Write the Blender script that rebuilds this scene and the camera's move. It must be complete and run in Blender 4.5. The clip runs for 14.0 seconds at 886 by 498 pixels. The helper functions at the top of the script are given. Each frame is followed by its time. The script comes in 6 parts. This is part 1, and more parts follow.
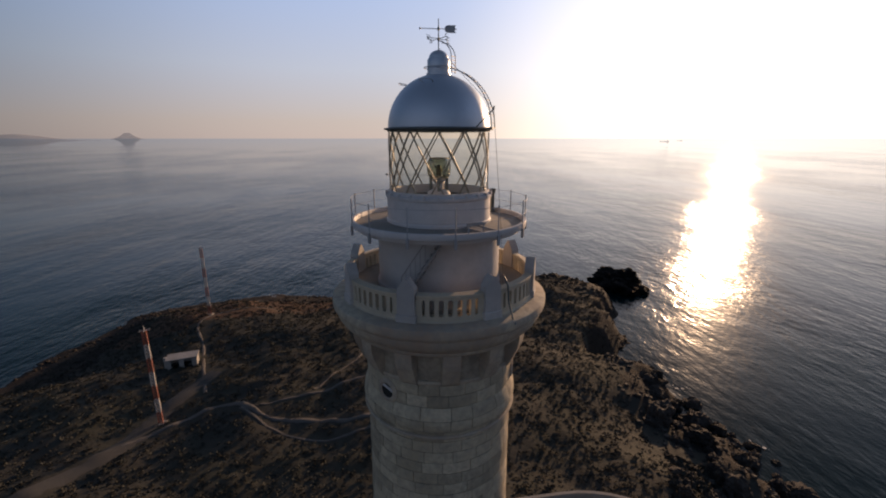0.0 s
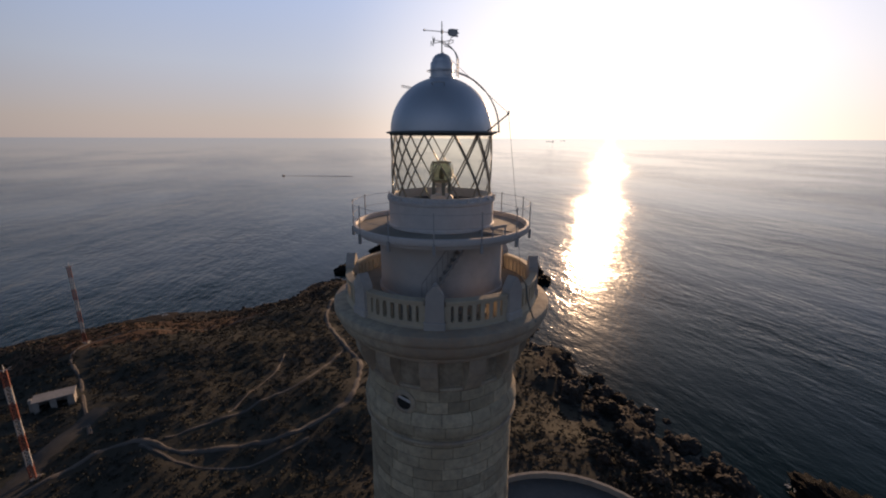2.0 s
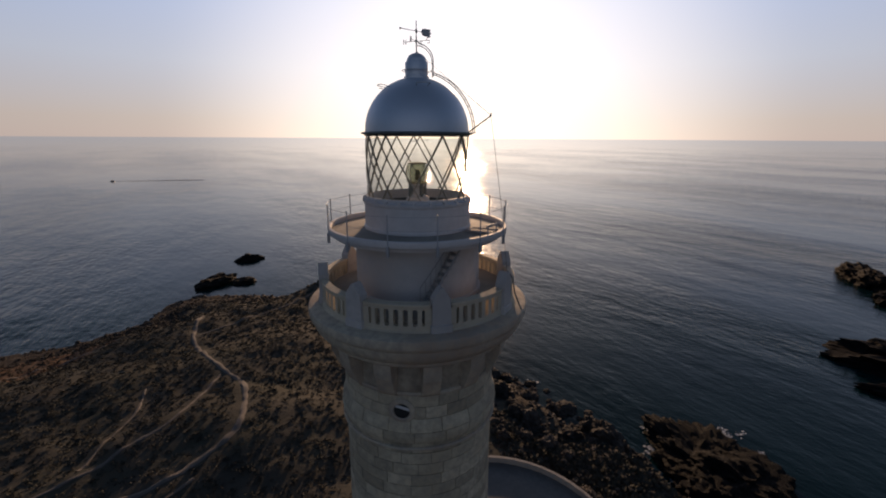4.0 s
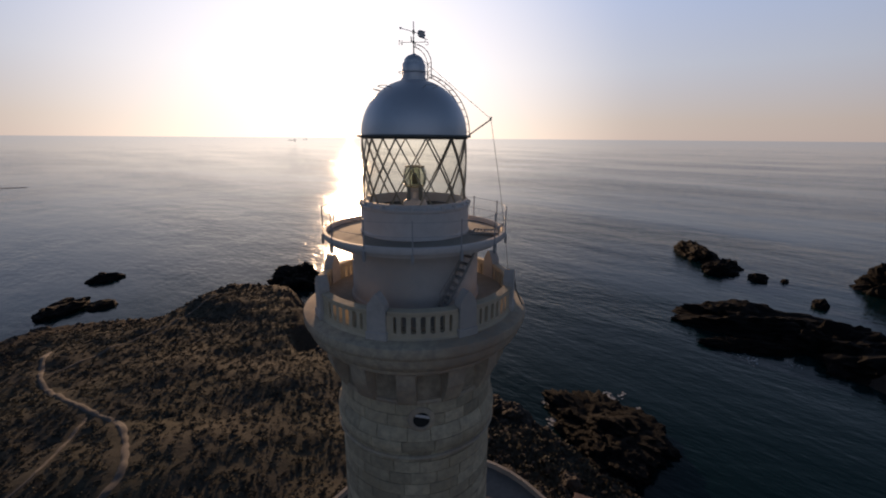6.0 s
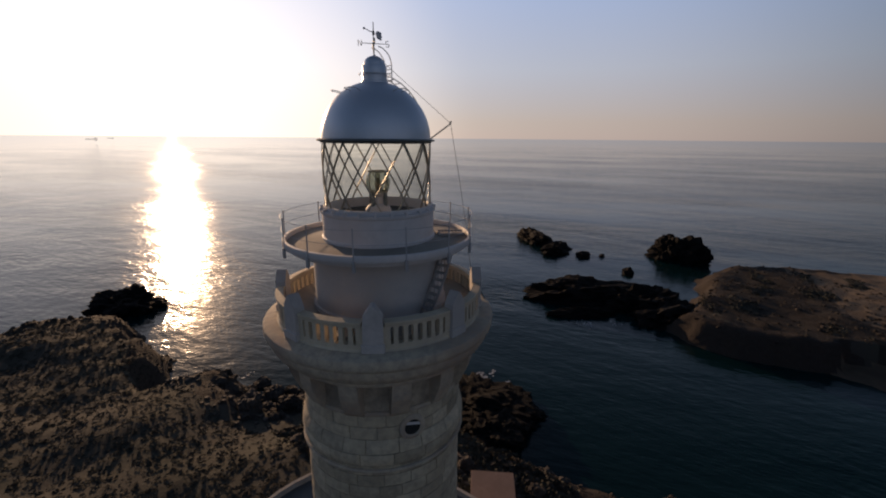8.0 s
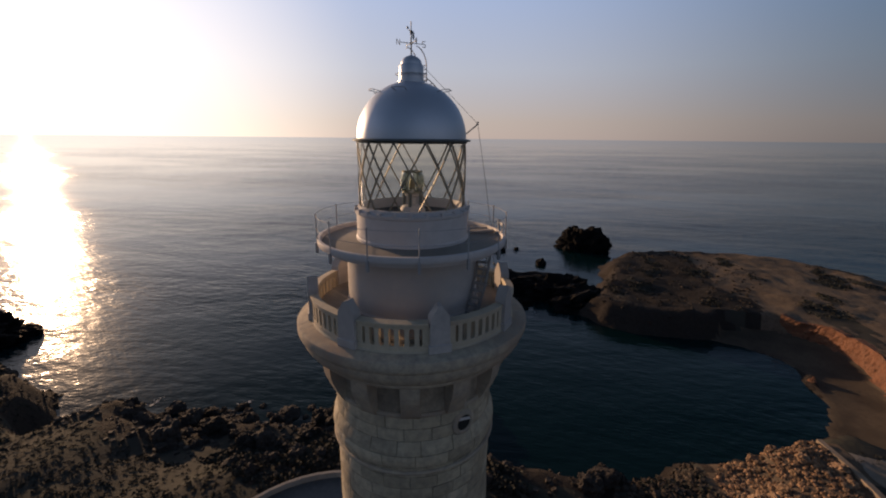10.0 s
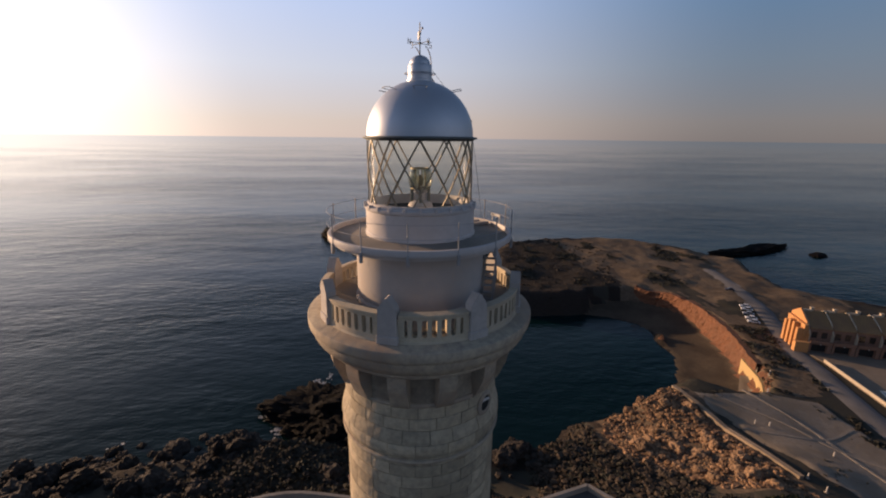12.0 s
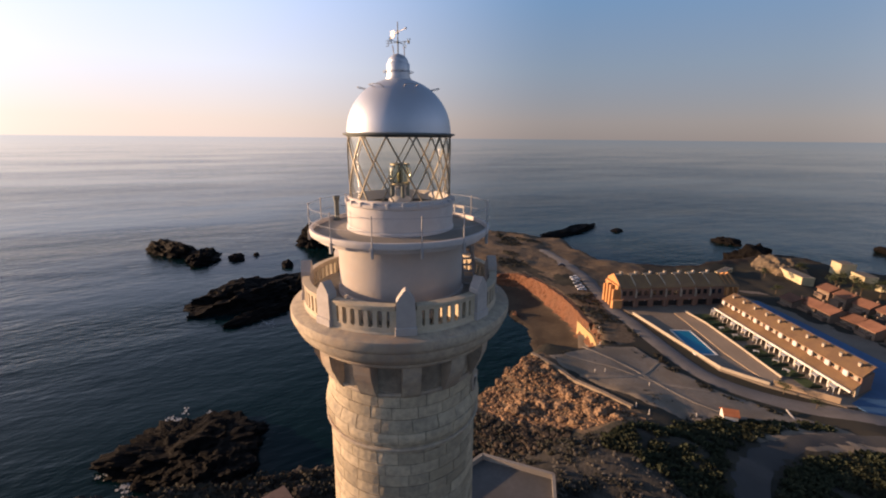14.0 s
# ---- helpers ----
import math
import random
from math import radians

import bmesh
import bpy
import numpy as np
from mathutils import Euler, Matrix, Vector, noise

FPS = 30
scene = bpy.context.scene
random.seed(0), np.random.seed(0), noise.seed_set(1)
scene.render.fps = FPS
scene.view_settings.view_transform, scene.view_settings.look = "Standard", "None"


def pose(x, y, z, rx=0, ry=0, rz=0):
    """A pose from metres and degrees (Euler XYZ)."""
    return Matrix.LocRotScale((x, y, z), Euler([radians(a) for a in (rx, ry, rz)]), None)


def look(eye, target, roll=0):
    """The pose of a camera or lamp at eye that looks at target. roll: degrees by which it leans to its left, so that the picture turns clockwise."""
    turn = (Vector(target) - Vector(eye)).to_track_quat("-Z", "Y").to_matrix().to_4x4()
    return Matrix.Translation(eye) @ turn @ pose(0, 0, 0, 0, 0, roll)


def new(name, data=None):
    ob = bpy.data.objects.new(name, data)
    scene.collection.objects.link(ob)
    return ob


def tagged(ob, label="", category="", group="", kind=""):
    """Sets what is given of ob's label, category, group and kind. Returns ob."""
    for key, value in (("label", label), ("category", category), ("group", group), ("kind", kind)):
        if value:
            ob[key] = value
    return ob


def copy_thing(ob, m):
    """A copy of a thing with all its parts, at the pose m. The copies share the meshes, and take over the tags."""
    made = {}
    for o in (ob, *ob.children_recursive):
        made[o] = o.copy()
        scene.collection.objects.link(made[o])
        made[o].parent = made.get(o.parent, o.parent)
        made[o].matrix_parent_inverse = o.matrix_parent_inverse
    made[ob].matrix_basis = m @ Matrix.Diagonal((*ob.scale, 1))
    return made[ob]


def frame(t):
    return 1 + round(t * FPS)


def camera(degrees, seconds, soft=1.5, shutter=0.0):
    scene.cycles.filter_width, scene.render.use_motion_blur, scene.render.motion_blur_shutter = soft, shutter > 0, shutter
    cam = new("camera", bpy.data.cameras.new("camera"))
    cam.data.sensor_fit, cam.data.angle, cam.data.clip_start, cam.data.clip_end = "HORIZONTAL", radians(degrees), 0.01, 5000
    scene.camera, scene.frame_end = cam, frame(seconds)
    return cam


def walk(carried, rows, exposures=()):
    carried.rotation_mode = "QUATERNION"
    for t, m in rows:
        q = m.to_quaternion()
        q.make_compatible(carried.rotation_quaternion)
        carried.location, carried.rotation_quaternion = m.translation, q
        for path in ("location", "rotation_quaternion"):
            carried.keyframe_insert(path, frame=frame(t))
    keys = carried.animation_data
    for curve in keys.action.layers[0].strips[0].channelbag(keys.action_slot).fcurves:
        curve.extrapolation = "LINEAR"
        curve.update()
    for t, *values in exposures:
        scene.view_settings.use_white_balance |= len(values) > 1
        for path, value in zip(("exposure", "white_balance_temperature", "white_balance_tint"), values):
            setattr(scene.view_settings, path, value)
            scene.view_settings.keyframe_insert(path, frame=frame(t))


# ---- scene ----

cam = camera(92.1, 14.0, soft=2.0)
PITCH = -14.57
# seconds, eye x, y, z, yaw, roll; the tower's axis is the origin and the sea is z = 0
ROWS = [
    (0.0, 0.21, -17.33, 79.75, 0.14, 0.00),
    (0.5, -0.82, -17.27, 79.75, -3.79, 0.05),
    (1.0, -1.78, -17.14, 79.79, -7.16, 0.10),
    (1.5, -2.82, -16.96, 79.83, -10.06, 0.15),
    (2.0, -3.79, -16.73, 79.89, -12.99, 0.19),
    (2.5, -4.84, -16.43, 79.92, -16.87, 0.22),
    (3.0, -5.81, -16.10, 79.92, -21.57, 0.26),
    (5.5, -10.34, -13.07, 79.96, -41.80, 0.42),
    (6.0, -11.10, -12.36, 80.03, -45.74, 0.45),
    (6.5, -11.85, -11.56, 80.09, -51.91, 0.48),
    (7.0, -12.47, -10.75, 80.14, -57.43, 0.48),
    (7.5, -13.08, -9.83, 80.17, -62.04, 0.48),
    (8.0, -13.60, -8.92, 80.18, -65.44, 0.49),
    (10.5, -15.70, -3.54, 80.17, -80.20, 0.57),
    (11.0, -16.01, -2.41, 80.13, -83.49, 0.58),
    (11.5, -16.27, -1.16, 80.11, -88.14, 0.60),
    (12.0, -16.46, 0.04, 80.09, -93.26, 0.63),
    (12.5, -16.53, 1.35, 80.07, -99.13, 0.65),
    (13.0, -16.55, 2.59, 80.05, -104.51, 0.61),
    (13.5, -16.41, 3.93, 80.00, -109.91, 0.56),
    (14.0, -16.18, 5.18, 79.97, -113.53, 0.52),
]
walk(cam, [(t, pose(x, y, z, 90 + PITCH, 0, yaw) @ pose(0, 0, 0, 0, 0, roll)) for t, x, y, z, yaw, roll in ROWS],
     exposures=[(0.0, 0.15, 6400, 14.0), (3.0, -0.03, 6380, 14.0), (6.5, -0.06, 6420, 14.0), (8.0, -0.1, 6450, 14.0), (11.0, 0.07, 6450, 14.0), (12.5, 0.5, 6550, 15), (14.0, 0.85, 6650, 16)])

# ---- light: a low sun over the sea, and the sky round it ----
SUN_AZ, SUN_EL = 56.3, 8.0
world = bpy.data.worlds.new("sky")
scene.world = world
world.use_nodes = True
wn = world.node_tree.nodes
sky = wn.new("ShaderNodeTexSky")
sky.sky_type = "NISHITA"
sky.sun_disc = False
sky.sun_elevation = radians(SUN_EL)
sky.sun_rotation = radians(90 - SUN_AZ)
sky.altitude = 0.0
sky.air_density = 1.0
sky.dust_density = 0.2
sky.ozone_density = 3.0
bg = wn["Background"]
bg.inputs["Strength"].default_value = 0.075
soft = wn.new("ShaderNodeHueSaturation")
soft.inputs["Saturation"].default_value = 0.8
soft.inputs["Value"].default_value = 0.25
links = world.node_tree.links
links.new(sky.outputs["Color"], soft.inputs["Color"])
tc = wn.new("ShaderNodeTexCoord")
sep = wn.new("ShaderNodeSeparateXYZ")
links.new(tc.outputs["Generated"], sep.inputs[0])
# morning haze by height over the horizon: dazzling round the sun, lilac and blue to the side, paler again opposite
HAZE = {
    "near": ((0.95, 0.79, 0.65), (0.93, 0.79, 0.68), (0.86, 0.80, 0.76), (0.76, 0.75, 0.78), (0.50, 0.52, 0.58), (0.05, 0.07, 0.11)),
    "half": ((0.43, 0.35, 0.32), (0.44, 0.36, 0.325), (0.42, 0.435, 0.49), (0.345, 0.425, 0.595), (0.14, 0.20, 0.31), (0.015, 0.03, 0.06)),
    "side": ((0.115, 0.104, 0.112), (0.13, 0.114, 0.122), (0.105, 0.135, 0.175), (0.072, 0.140, 0.235), (0.035, 0.07, 0.135), (0.012, 0.025, 0.05)),
    "back": ((0.34, 0.31, 0.32), (0.34, 0.31, 0.32), (0.30, 0.32, 0.38), (0.24, 0.30, 0.40), (0.12, 0.18, 0.28), (0.03, 0.05, 0.09)),
}
ramps = {}
for key, cols in HAZE.items():
    ramp = wn.new("ShaderNodeValToRGB")
    el = ramp.color_ramp.elements
    el[0].position, el[0].color = 0.0, (*cols[0], 1)
    el[1].position, el[1].color = 1.0, (*cols[5], 1)
    for at, col in zip((0.035, 0.14, 0.27, 0.5), cols[1:5]):
        k = el.new(at)
        k.color = (*col, 1)
    links.new(sep.outputs["Z"], ramp.inputs["Fac"])
    ramps[key] = ramp.outputs["Color"]
dot = wn.new("ShaderNodeVectorMath")
dot.operation = "DOT_PRODUCT"
dot.inputs[1].default_value = (math.cos(radians(SUN_AZ)), math.sin(radians(SUN_AZ)), 0)
links.new(tc.outputs["Generated"], dot.inputs[0])
haze = ramps["back"]
for key, far_end, near_end in (("side", -1.0, -0.45), ("half", -0.10, 0.66), ("near", 0.80, 1.03)):
    at = wn.new("ShaderNodeMapRange")
    at.interpolation_type = "SMOOTHSTEP"
    at.inputs[1].default_value, at.inputs[2].default_value = far_end, near_end
    links.new(dot.outputs["Value"], at.inputs[0])
    mx = wn.new("ShaderNodeMix")
    mx.data_type = "RGBA"
    links.new(at.outputs[0], mx.inputs[0])
    links.new(haze, mx.inputs[6])
    links.new(ramps[key], mx.inputs[7])
    haze = mx.outputs[2]
up = wn.new("ShaderNodeVectorMath")
up.operation = "SCALE"
up.inputs["Scale"].default_value = 1 / 0.075
links.new(haze, up.inputs[0])
lit = wn.new("ShaderNodeVectorMath")
lit.operation = "ADD"
links.new(soft.outputs["Color"], lit.inputs[0])
links.new(up.outputs[0], lit.inputs[1])
# the wide glow round the sun
near = wn.new("ShaderNodeVectorMath")
near.operation = "DOT_PRODUCT"
near.inputs[1].default_value = (math.cos(radians(SUN_AZ)) * math.cos(radians(SUN_EL)), math.sin(radians(SUN_AZ)) * math.cos(radians(SUN_EL)), math.sin(radians(SUN_EL)))
links.new(tc.outputs["Generated"], near.inputs[0])
keep = wn.new("ShaderNodeMath")
keep.operation = "MAXIMUM"
keep.inputs[1].default_value = 0.0
links.new(near.outputs["Value"], keep.inputs[0])
lobe = wn.new("ShaderNodeMath")
lobe.operation = "POWER"
lobe.inputs[1].default_value = 8.0
links.new(keep.outputs[0], lobe.inputs[0])
glow = wn.new("ShaderNodeVectorMath")
glow.operation = "SCALE"
glow.inputs[0].default_value = (0.40 / 0.075, 0.34 / 0.075, 0.29 / 0.075)
links.new(lobe.outputs[0], glow.inputs["Scale"])
full = wn.new("ShaderNodeVectorMath")
full.operation = "ADD"
links.new(lit.outputs[0], full.inputs[0])
links.new(glow.outputs[0], full.inputs[1])
links.new(full.outputs[0], bg.inputs["Color"])
sun = new("sun", bpy.data.lights.new("sun", "SUN"))
sun.data.energy = 5.6
sun.data.angle = radians(0.6)
sun.data.color = (1.0, 0.64, 0.36)
sd = Vector((math.cos(radians(SUN_AZ)) * math.cos(radians(SUN_EL)), math.sin(radians(SUN_AZ)) * math.cos(radians(SUN_EL)), math.sin(radians(SUN_EL))))
sun.matrix_world = look(sd * 200, (0, 0, 0))


# ---- materials ----
def mat(name, col, rough=0.8, metal=0.0, vary=0.25, scale=1.0, bump=0.3, bump_scale=None, col2=None, col3=None, big=None, island=False, rnd=0.0, spec=0.4):
    """A surface with grain and stains at two sizes; col2 is the stain, col3 the fine grain."""
    m = bpy.data.materials.new(name)
    m.use_nodes = True
    n, l = m.node_tree.nodes, m.node_tree.links
    p = n["Principled BSDF"]
    p.inputs["Roughness"].default_value = rough
    p.inputs["Metallic"].default_value = metal
    p.inputs["Specular IOR Level"].default_value = spec
    geo = n.new("ShaderNodeNewGeometry")
    a = n.new("ShaderNodeTexNoise")
    a.inputs["Scale"].default_value = big or scale * 0.15
    a.inputs["Detail"].default_value = 5
    a.inputs["Roughness"].default_value = 0.6
    b = n.new("ShaderNodeTexNoise")
    b.inputs["Scale"].default_value = scale * 1.7
    b.inputs["Detail"].default_value = 8
    b.inputs["Roughness"].default_value = 0.7
    l.new(geo.outputs["Position"], a.inputs["Vector"])
    l.new(geo.outputs["Position"], b.inputs["Vector"])
    c2 = col2 or tuple(v * (1 - vary) for v in col)
    c3 = col3 or tuple(v * (1 - vary * 0.8) for v in col)
    ra = n.new("ShaderNodeMapRange")
    ra.inputs[1].default_value, ra.inputs[2].default_value = 0.42, 0.62
    l.new(a.outputs["Fac"], ra.inputs[0])
    rb = n.new("ShaderNodeMapRange")
    rb.inputs[1].default_value, rb.inputs[2].default_value = 0.4, 0.68
    l.new(b.outputs["Fac"], rb.inputs[0])
    mx = n.new("ShaderNodeMix")
    mx.data_type = "RGBA"
    mx.inputs[6].default_value, mx.inputs[7].default_value = (*col, 1), (*c2, 1)
    l.new(ra.outputs[0], mx.inputs[0])
    my = n.new("ShaderNodeMix")
    my.data_type = "RGBA"
    my.inputs[7].default_value = (*c3, 1)
    l.new(rb.outputs[0], my.inputs[0])
    l.new(mx.outputs[2], my.inputs[6])
    last = my.outputs[2]
    if rnd:
        if island:
            src = geo.outputs["Random Per Island"]
        else:
            src = n.new("ShaderNodeObjectInfo").outputs["Random"]
        rr = n.new("ShaderNodeMapRange")
        rr.inputs[3].default_value, rr.inputs[4].default_value = 1 - rnd, 1 + rnd
        l.new(src, rr.inputs[0])
        hv = n.new("ShaderNodeHueSaturation")
        l.new(rr.outputs[0], hv.inputs["Value"])
        l.new(last, hv.inputs["Color"])
        last = hv.outputs["Color"]
    l.new(last, p.inputs["Base Color"])
    if bump:
        bp = n.new("ShaderNodeBump")
        bp.inputs["Strength"].default_value = bump
        bp.inputs["Distance"].default_value = 0.15 / scale if bump_scale is None else bump_scale
        l.new(b.outputs["Fac"], bp.inputs["Height"])
        l.new(bp.outputs["Normal"], p.inputs["Normal"])
    return m


STONE = mat("ashlar", (0.48, 0.41, 0.295), 0.9, vary=0.35, scale=2.0, bump=0.5, col2=(0.37, 0.305, 0.21), col3=(0.27, 0.235, 0.18), rnd=0.24)
STONE_PLAIN = mat("cut_stone", (0.48, 0.41, 0.305), 0.9, vary=0.3, scale=2.0, bump=0.4, col2=(0.33, 0.245, 0.18), col3=(0.28, 0.245, 0.205))
JOINT = mat("mortar", (0.17, 0.15, 0.13), 0.95, vary=0.3, scale=3.0)
CEMENT = mat("balustrade_render", (0.53, 0.46, 0.345), 0.85, vary=0.25, scale=2.5, bump=0.3, col2=(0.40, 0.34, 0.27))
PIERPAINT = mat("pier_render", (0.46, 0.43, 0.41), 0.85, vary=0.25, scale=2.0, bump=0.3)
DRUM = mat("drum_render", (0.45, 0.425, 0.415), 0.8, vary=0.2, scale=1.2, bump=0.15, col2=(0.40, 0.35, 0.31))
WHITE = mat("white_paint", (0.56, 0.53, 0.52), 0.65, vary=0.18, scale=1.5, bump=0.12)
DECK = mat("gallery_floor", (0.30, 0.27, 0.23), 0.85, vary=0.35, scale=2.0, bump=0.2)
SILVER = mat("silver_dome_paint", (0.54, 0.58, 0.65), 0.48, metal=0.6, vary=0.12, scale=1.2, bump=0.05)
IRON = mat("grey_iron", (0.14, 0.16, 0.16), 0.6, metal=0.4, vary=0.3, scale=4)
BRONZE = mat("glazing_bar_metal", (0.34, 0.30, 0.23), 0.5, metal=0.3, vary=0.3, scale=5)
DARK = mat("dark_opening", (0.02, 0.02, 0.02), 0.9, bump=0)
GALV = mat("galvanised_rail", (0.40, 0.40, 0.41), 0.62, metal=0.15, vary=0.2, scale=5, bump=0.05)
BRASS = mat("brass", (0.34, 0.31, 0.22), 0.45, metal=0.6, vary=0.3, scale=6)
ROPE = mat("rope", (0.12, 0.11, 0.1), 0.9, bump=0)


def glass(name, tint, blend, rough=0.0, sheen_film=0.0):
    m = bpy.data.materials.new(name)
    m.use_nodes = True
    n, l = m.node_tree.nodes, m.node_tree.links
    n.remove(n["Principled BSDF"])
    t = n.new("ShaderNodeBsdfTransparent")
    t.inputs["Color"].default_value = (*tint, 1)
    g = n.new("ShaderNodeBsdfGlossy")
    g.inputs["Roughness"].default_value = rough
    f = n.new("ShaderNodeLayerWeight")
    f.inputs["Blend"].default_value = blend
    mx = n.new("ShaderNodeMixShader")
    l.new(f.outputs["Facing"], mx.inputs[0])
    l.new(t.outputs[0], mx.inputs[1])
    l.new(g.outputs[0], mx.inputs[2])
    last = mx.outputs[0]
    # cream diffuse layer standing in for bright reflections on the panes
    if sheen_film:
        d = n.new("ShaderNodeBsdfDiffuse")
        d.inputs["Color"].default_value = (0.8, 0.76, 0.62, 1)
        film = n.new("ShaderNodeMixShader")
        film.inputs[0].default_value = sheen_film
        l.new(last, film.inputs[1])
        l.new(d.outputs[0], film.inputs[2])
        last = film.outputs[0]
    l.new(last, n["Material Output"].inputs["Surface"])
    return m


PANE = glass("lantern_glass", (0.95, 0.95, 0.91), 0.12, 0.05, 0.05)
LENS = glass("lens_glass", (0.50, 0.52, 0.43), 0.30, 0.12)
VANEP = mat("pale_vane_paint", (0.42, 0.42, 0.44), 0.5, metal=0.2, vary=0.2, scale=5)
STAIRP = mat("stair_paint", (0.30, 0.285, 0.275), 0.8, vary=0.25, scale=2.0)
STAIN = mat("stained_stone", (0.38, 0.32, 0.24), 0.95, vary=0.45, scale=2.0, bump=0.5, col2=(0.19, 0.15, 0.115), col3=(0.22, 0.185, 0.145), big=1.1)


def sea_material():
    m = bpy.data.materials.new("sea_water")
    m.use_nodes = True
    n, l = m.node_tree.nodes, m.node_tree.links
    p = n["Principled BSDF"]
    p.inputs["Base Color"].default_value = (0.0015, 0.011, 0.0125, 1)
    p.inputs["Roughness"].default_value = 0.17
    p.inputs["IOR"].default_value = 1.19
    geo = n.new("ShaderNodeNewGeometry")
    mp = n.new("ShaderNodeMapping")
    mp.inputs["Rotation"].default_value = (0, 0, radians(25))
    mp.inputs["Scale"].default_value = (1.0, 0.45, 1.0)
    l.new(geo.outputs["Position"], mp.inputs["Vector"])
    hs = []
    for sc, am, det in ((0.012, 2.8, 2), (0.07, 0.8, 3), (0.33, 0.36, 2), (1.3, 0.09, 2)):
        x = n.new("ShaderNodeTexNoise")
        x.inputs["Scale"].default_value = sc
        x.inputs["Detail"].default_value = det
        x.inputs["Roughness"].default_value = 0.5
        l.new(mp.outputs[0], x.inputs["Vector"])
        k = n.new("ShaderNodeMath")
        k.operation = "MULTIPLY"
        k.inputs[1].default_value = am
        l.new(x.outputs["Fac"], k.inputs[0])
        hs.append(k.outputs[0])
    s = hs[0]
    for h in hs[1:]:
        k = n.new("ShaderNodeMath")
        l.new(s, k.inputs[0])
        l.new(h, k.inputs[1])
        s = k.outputs[0]
    b = n.new("ShaderNodeBump")
    b.inputs["Strength"].default_value = 1.0
    # choppy round the cape, glassy far out
    far = n.new("ShaderNodeVectorMath")
    far.operation = "LENGTH"
    l.new(geo.outputs["Position"], far.inputs[0])
    chop = n.new("ShaderNodeValToRGB")
    ce = chop.color_ramp.elements
    ce[0].position, ce[0].color = 0.0, (1, 1, 1, 1)
    ce[1].position, ce[1].color = 1.0, (0.02, 0.02, 0.02, 1)
    for at, k in ((0.03, 0.95), (0.06, 0.8), (0.10, 0.72), (0.25, 0.72), (0.5, 0.55), (0.8, 0.22)):
        c = ce.new(at)
        c.color = (k, k, k, 1)
    sc = n.new("ShaderNodeMath")
    sc.operation = "MULTIPLY"
    sc.inputs[1].default_value = 1 / 4000
    l.new(far.outputs["Value"], sc.inputs[0])
    l.new(sc.outputs[0], chop.inputs["Fac"])
    amp = n.new("ShaderNodeMath")
    amp.operation = "MULTIPLY"
    amp.inputs[1].default_value = 1.9
    l.new(chop.outputs["Color"], amp.inputs[0])
    lane = n.new("ShaderNodeTexNoise")
    lane.inputs["Scale"].default_value = 0.0035
    lane.inputs["Detail"].default_value = 5
    lane.inputs["Roughness"].default_value = 0.6
    l.new(mp.outputs[0], lane.inputs["Vector"])
    lr = n.new("ShaderNodeMapRange")
    lr.inputs[1].default_value, lr.inputs[2].default_value = 0.41, 0.59
    lr.inputs[3].default_value, lr.inputs[4].default_value = 0.25, 1.2
    l.new(lane.outputs["Fac"], lr.inputs[0])
    both = n.new("ShaderNodeMath")
    both.operation = "MULTIPLY"
    l.new(amp.outputs[0], both.inputs[0])
    l.new(lr.outputs[0], both.inputs[1])
    l.new(both.outputs[0], b.inputs["Distance"])
    l.new(s, b.inputs["Height"])
    l.new(b.outputs["Normal"], p.inputs["Normal"])
    # ruffled close in, glossy far out
    gl = n.new("ShaderNodeValToRGB")
    ge = gl.color_ramp.elements
    ge[0].position, ge[0].color = 0.03, (0.15, 0.15, 0.15, 1)
    ge[1].position, ge[1].color = 1.0, (0.03, 0.03, 0.03, 1)
    for at, k in ((0.06, 0.17), (0.12, 0.14), (0.3, 0.11)):
        c = ge.new(at)
        c.color = (k, k, k, 1)
    l.new(sc.outputs[0], gl.inputs["Fac"])
    r = n.new("ShaderNodeMapRange")
    r.inputs[1].default_value, r.inputs[2].default_value = 0.35, 0.65
    r.inputs[3].default_value, r.inputs[4].default_value = 0.7, 1.2
    l.new(lane.outputs["Fac"], r.inputs[0])
    gm = n.new("ShaderNodeMath")
    gm.operation = "MULTIPLY"
    l.new(gl.outputs["Color"], gm.inputs[0])
    l.new(r.outputs[0], gm.inputs[1])
    l.new(gm.outputs[0], p.inputs["Roughness"])
    return m


SEA = sea_material()


# ---- mesh helpers ----
def part(name, bm, material, parent=None, label="", smooth=False):
    me = bpy.data.meshes.new(name)
    if not isinstance(bm, bmesh.types.BMesh):
        me.from_pydata(bm[0], [], bm[1])
    else:
        bm.to_mesh(me)
        bm.free()
    me.materials.append(material)
    if smooth:
        me.shade_smooth()
        me.set_sharp_from_angle(angle=radians(38))
    ob = new(name, me)
    ob.parent = parent
    if label:
        ob["label"] = label
    return ob


def again(ob, m, parent=None):
    """The same mesh once more, as an object of its own at the pose m."""
    o = new(ob.name.split(".")[0], ob.data)
    o.parent = parent or ob.parent
    o.matrix_basis = m
    return o


def empty(name, at=(0, 0, 0), rz=0):
    e = new(name)
    e.empty_display_size = 0.2
    e.matrix_basis = pose(*at, 0, 0, rz)
    return e


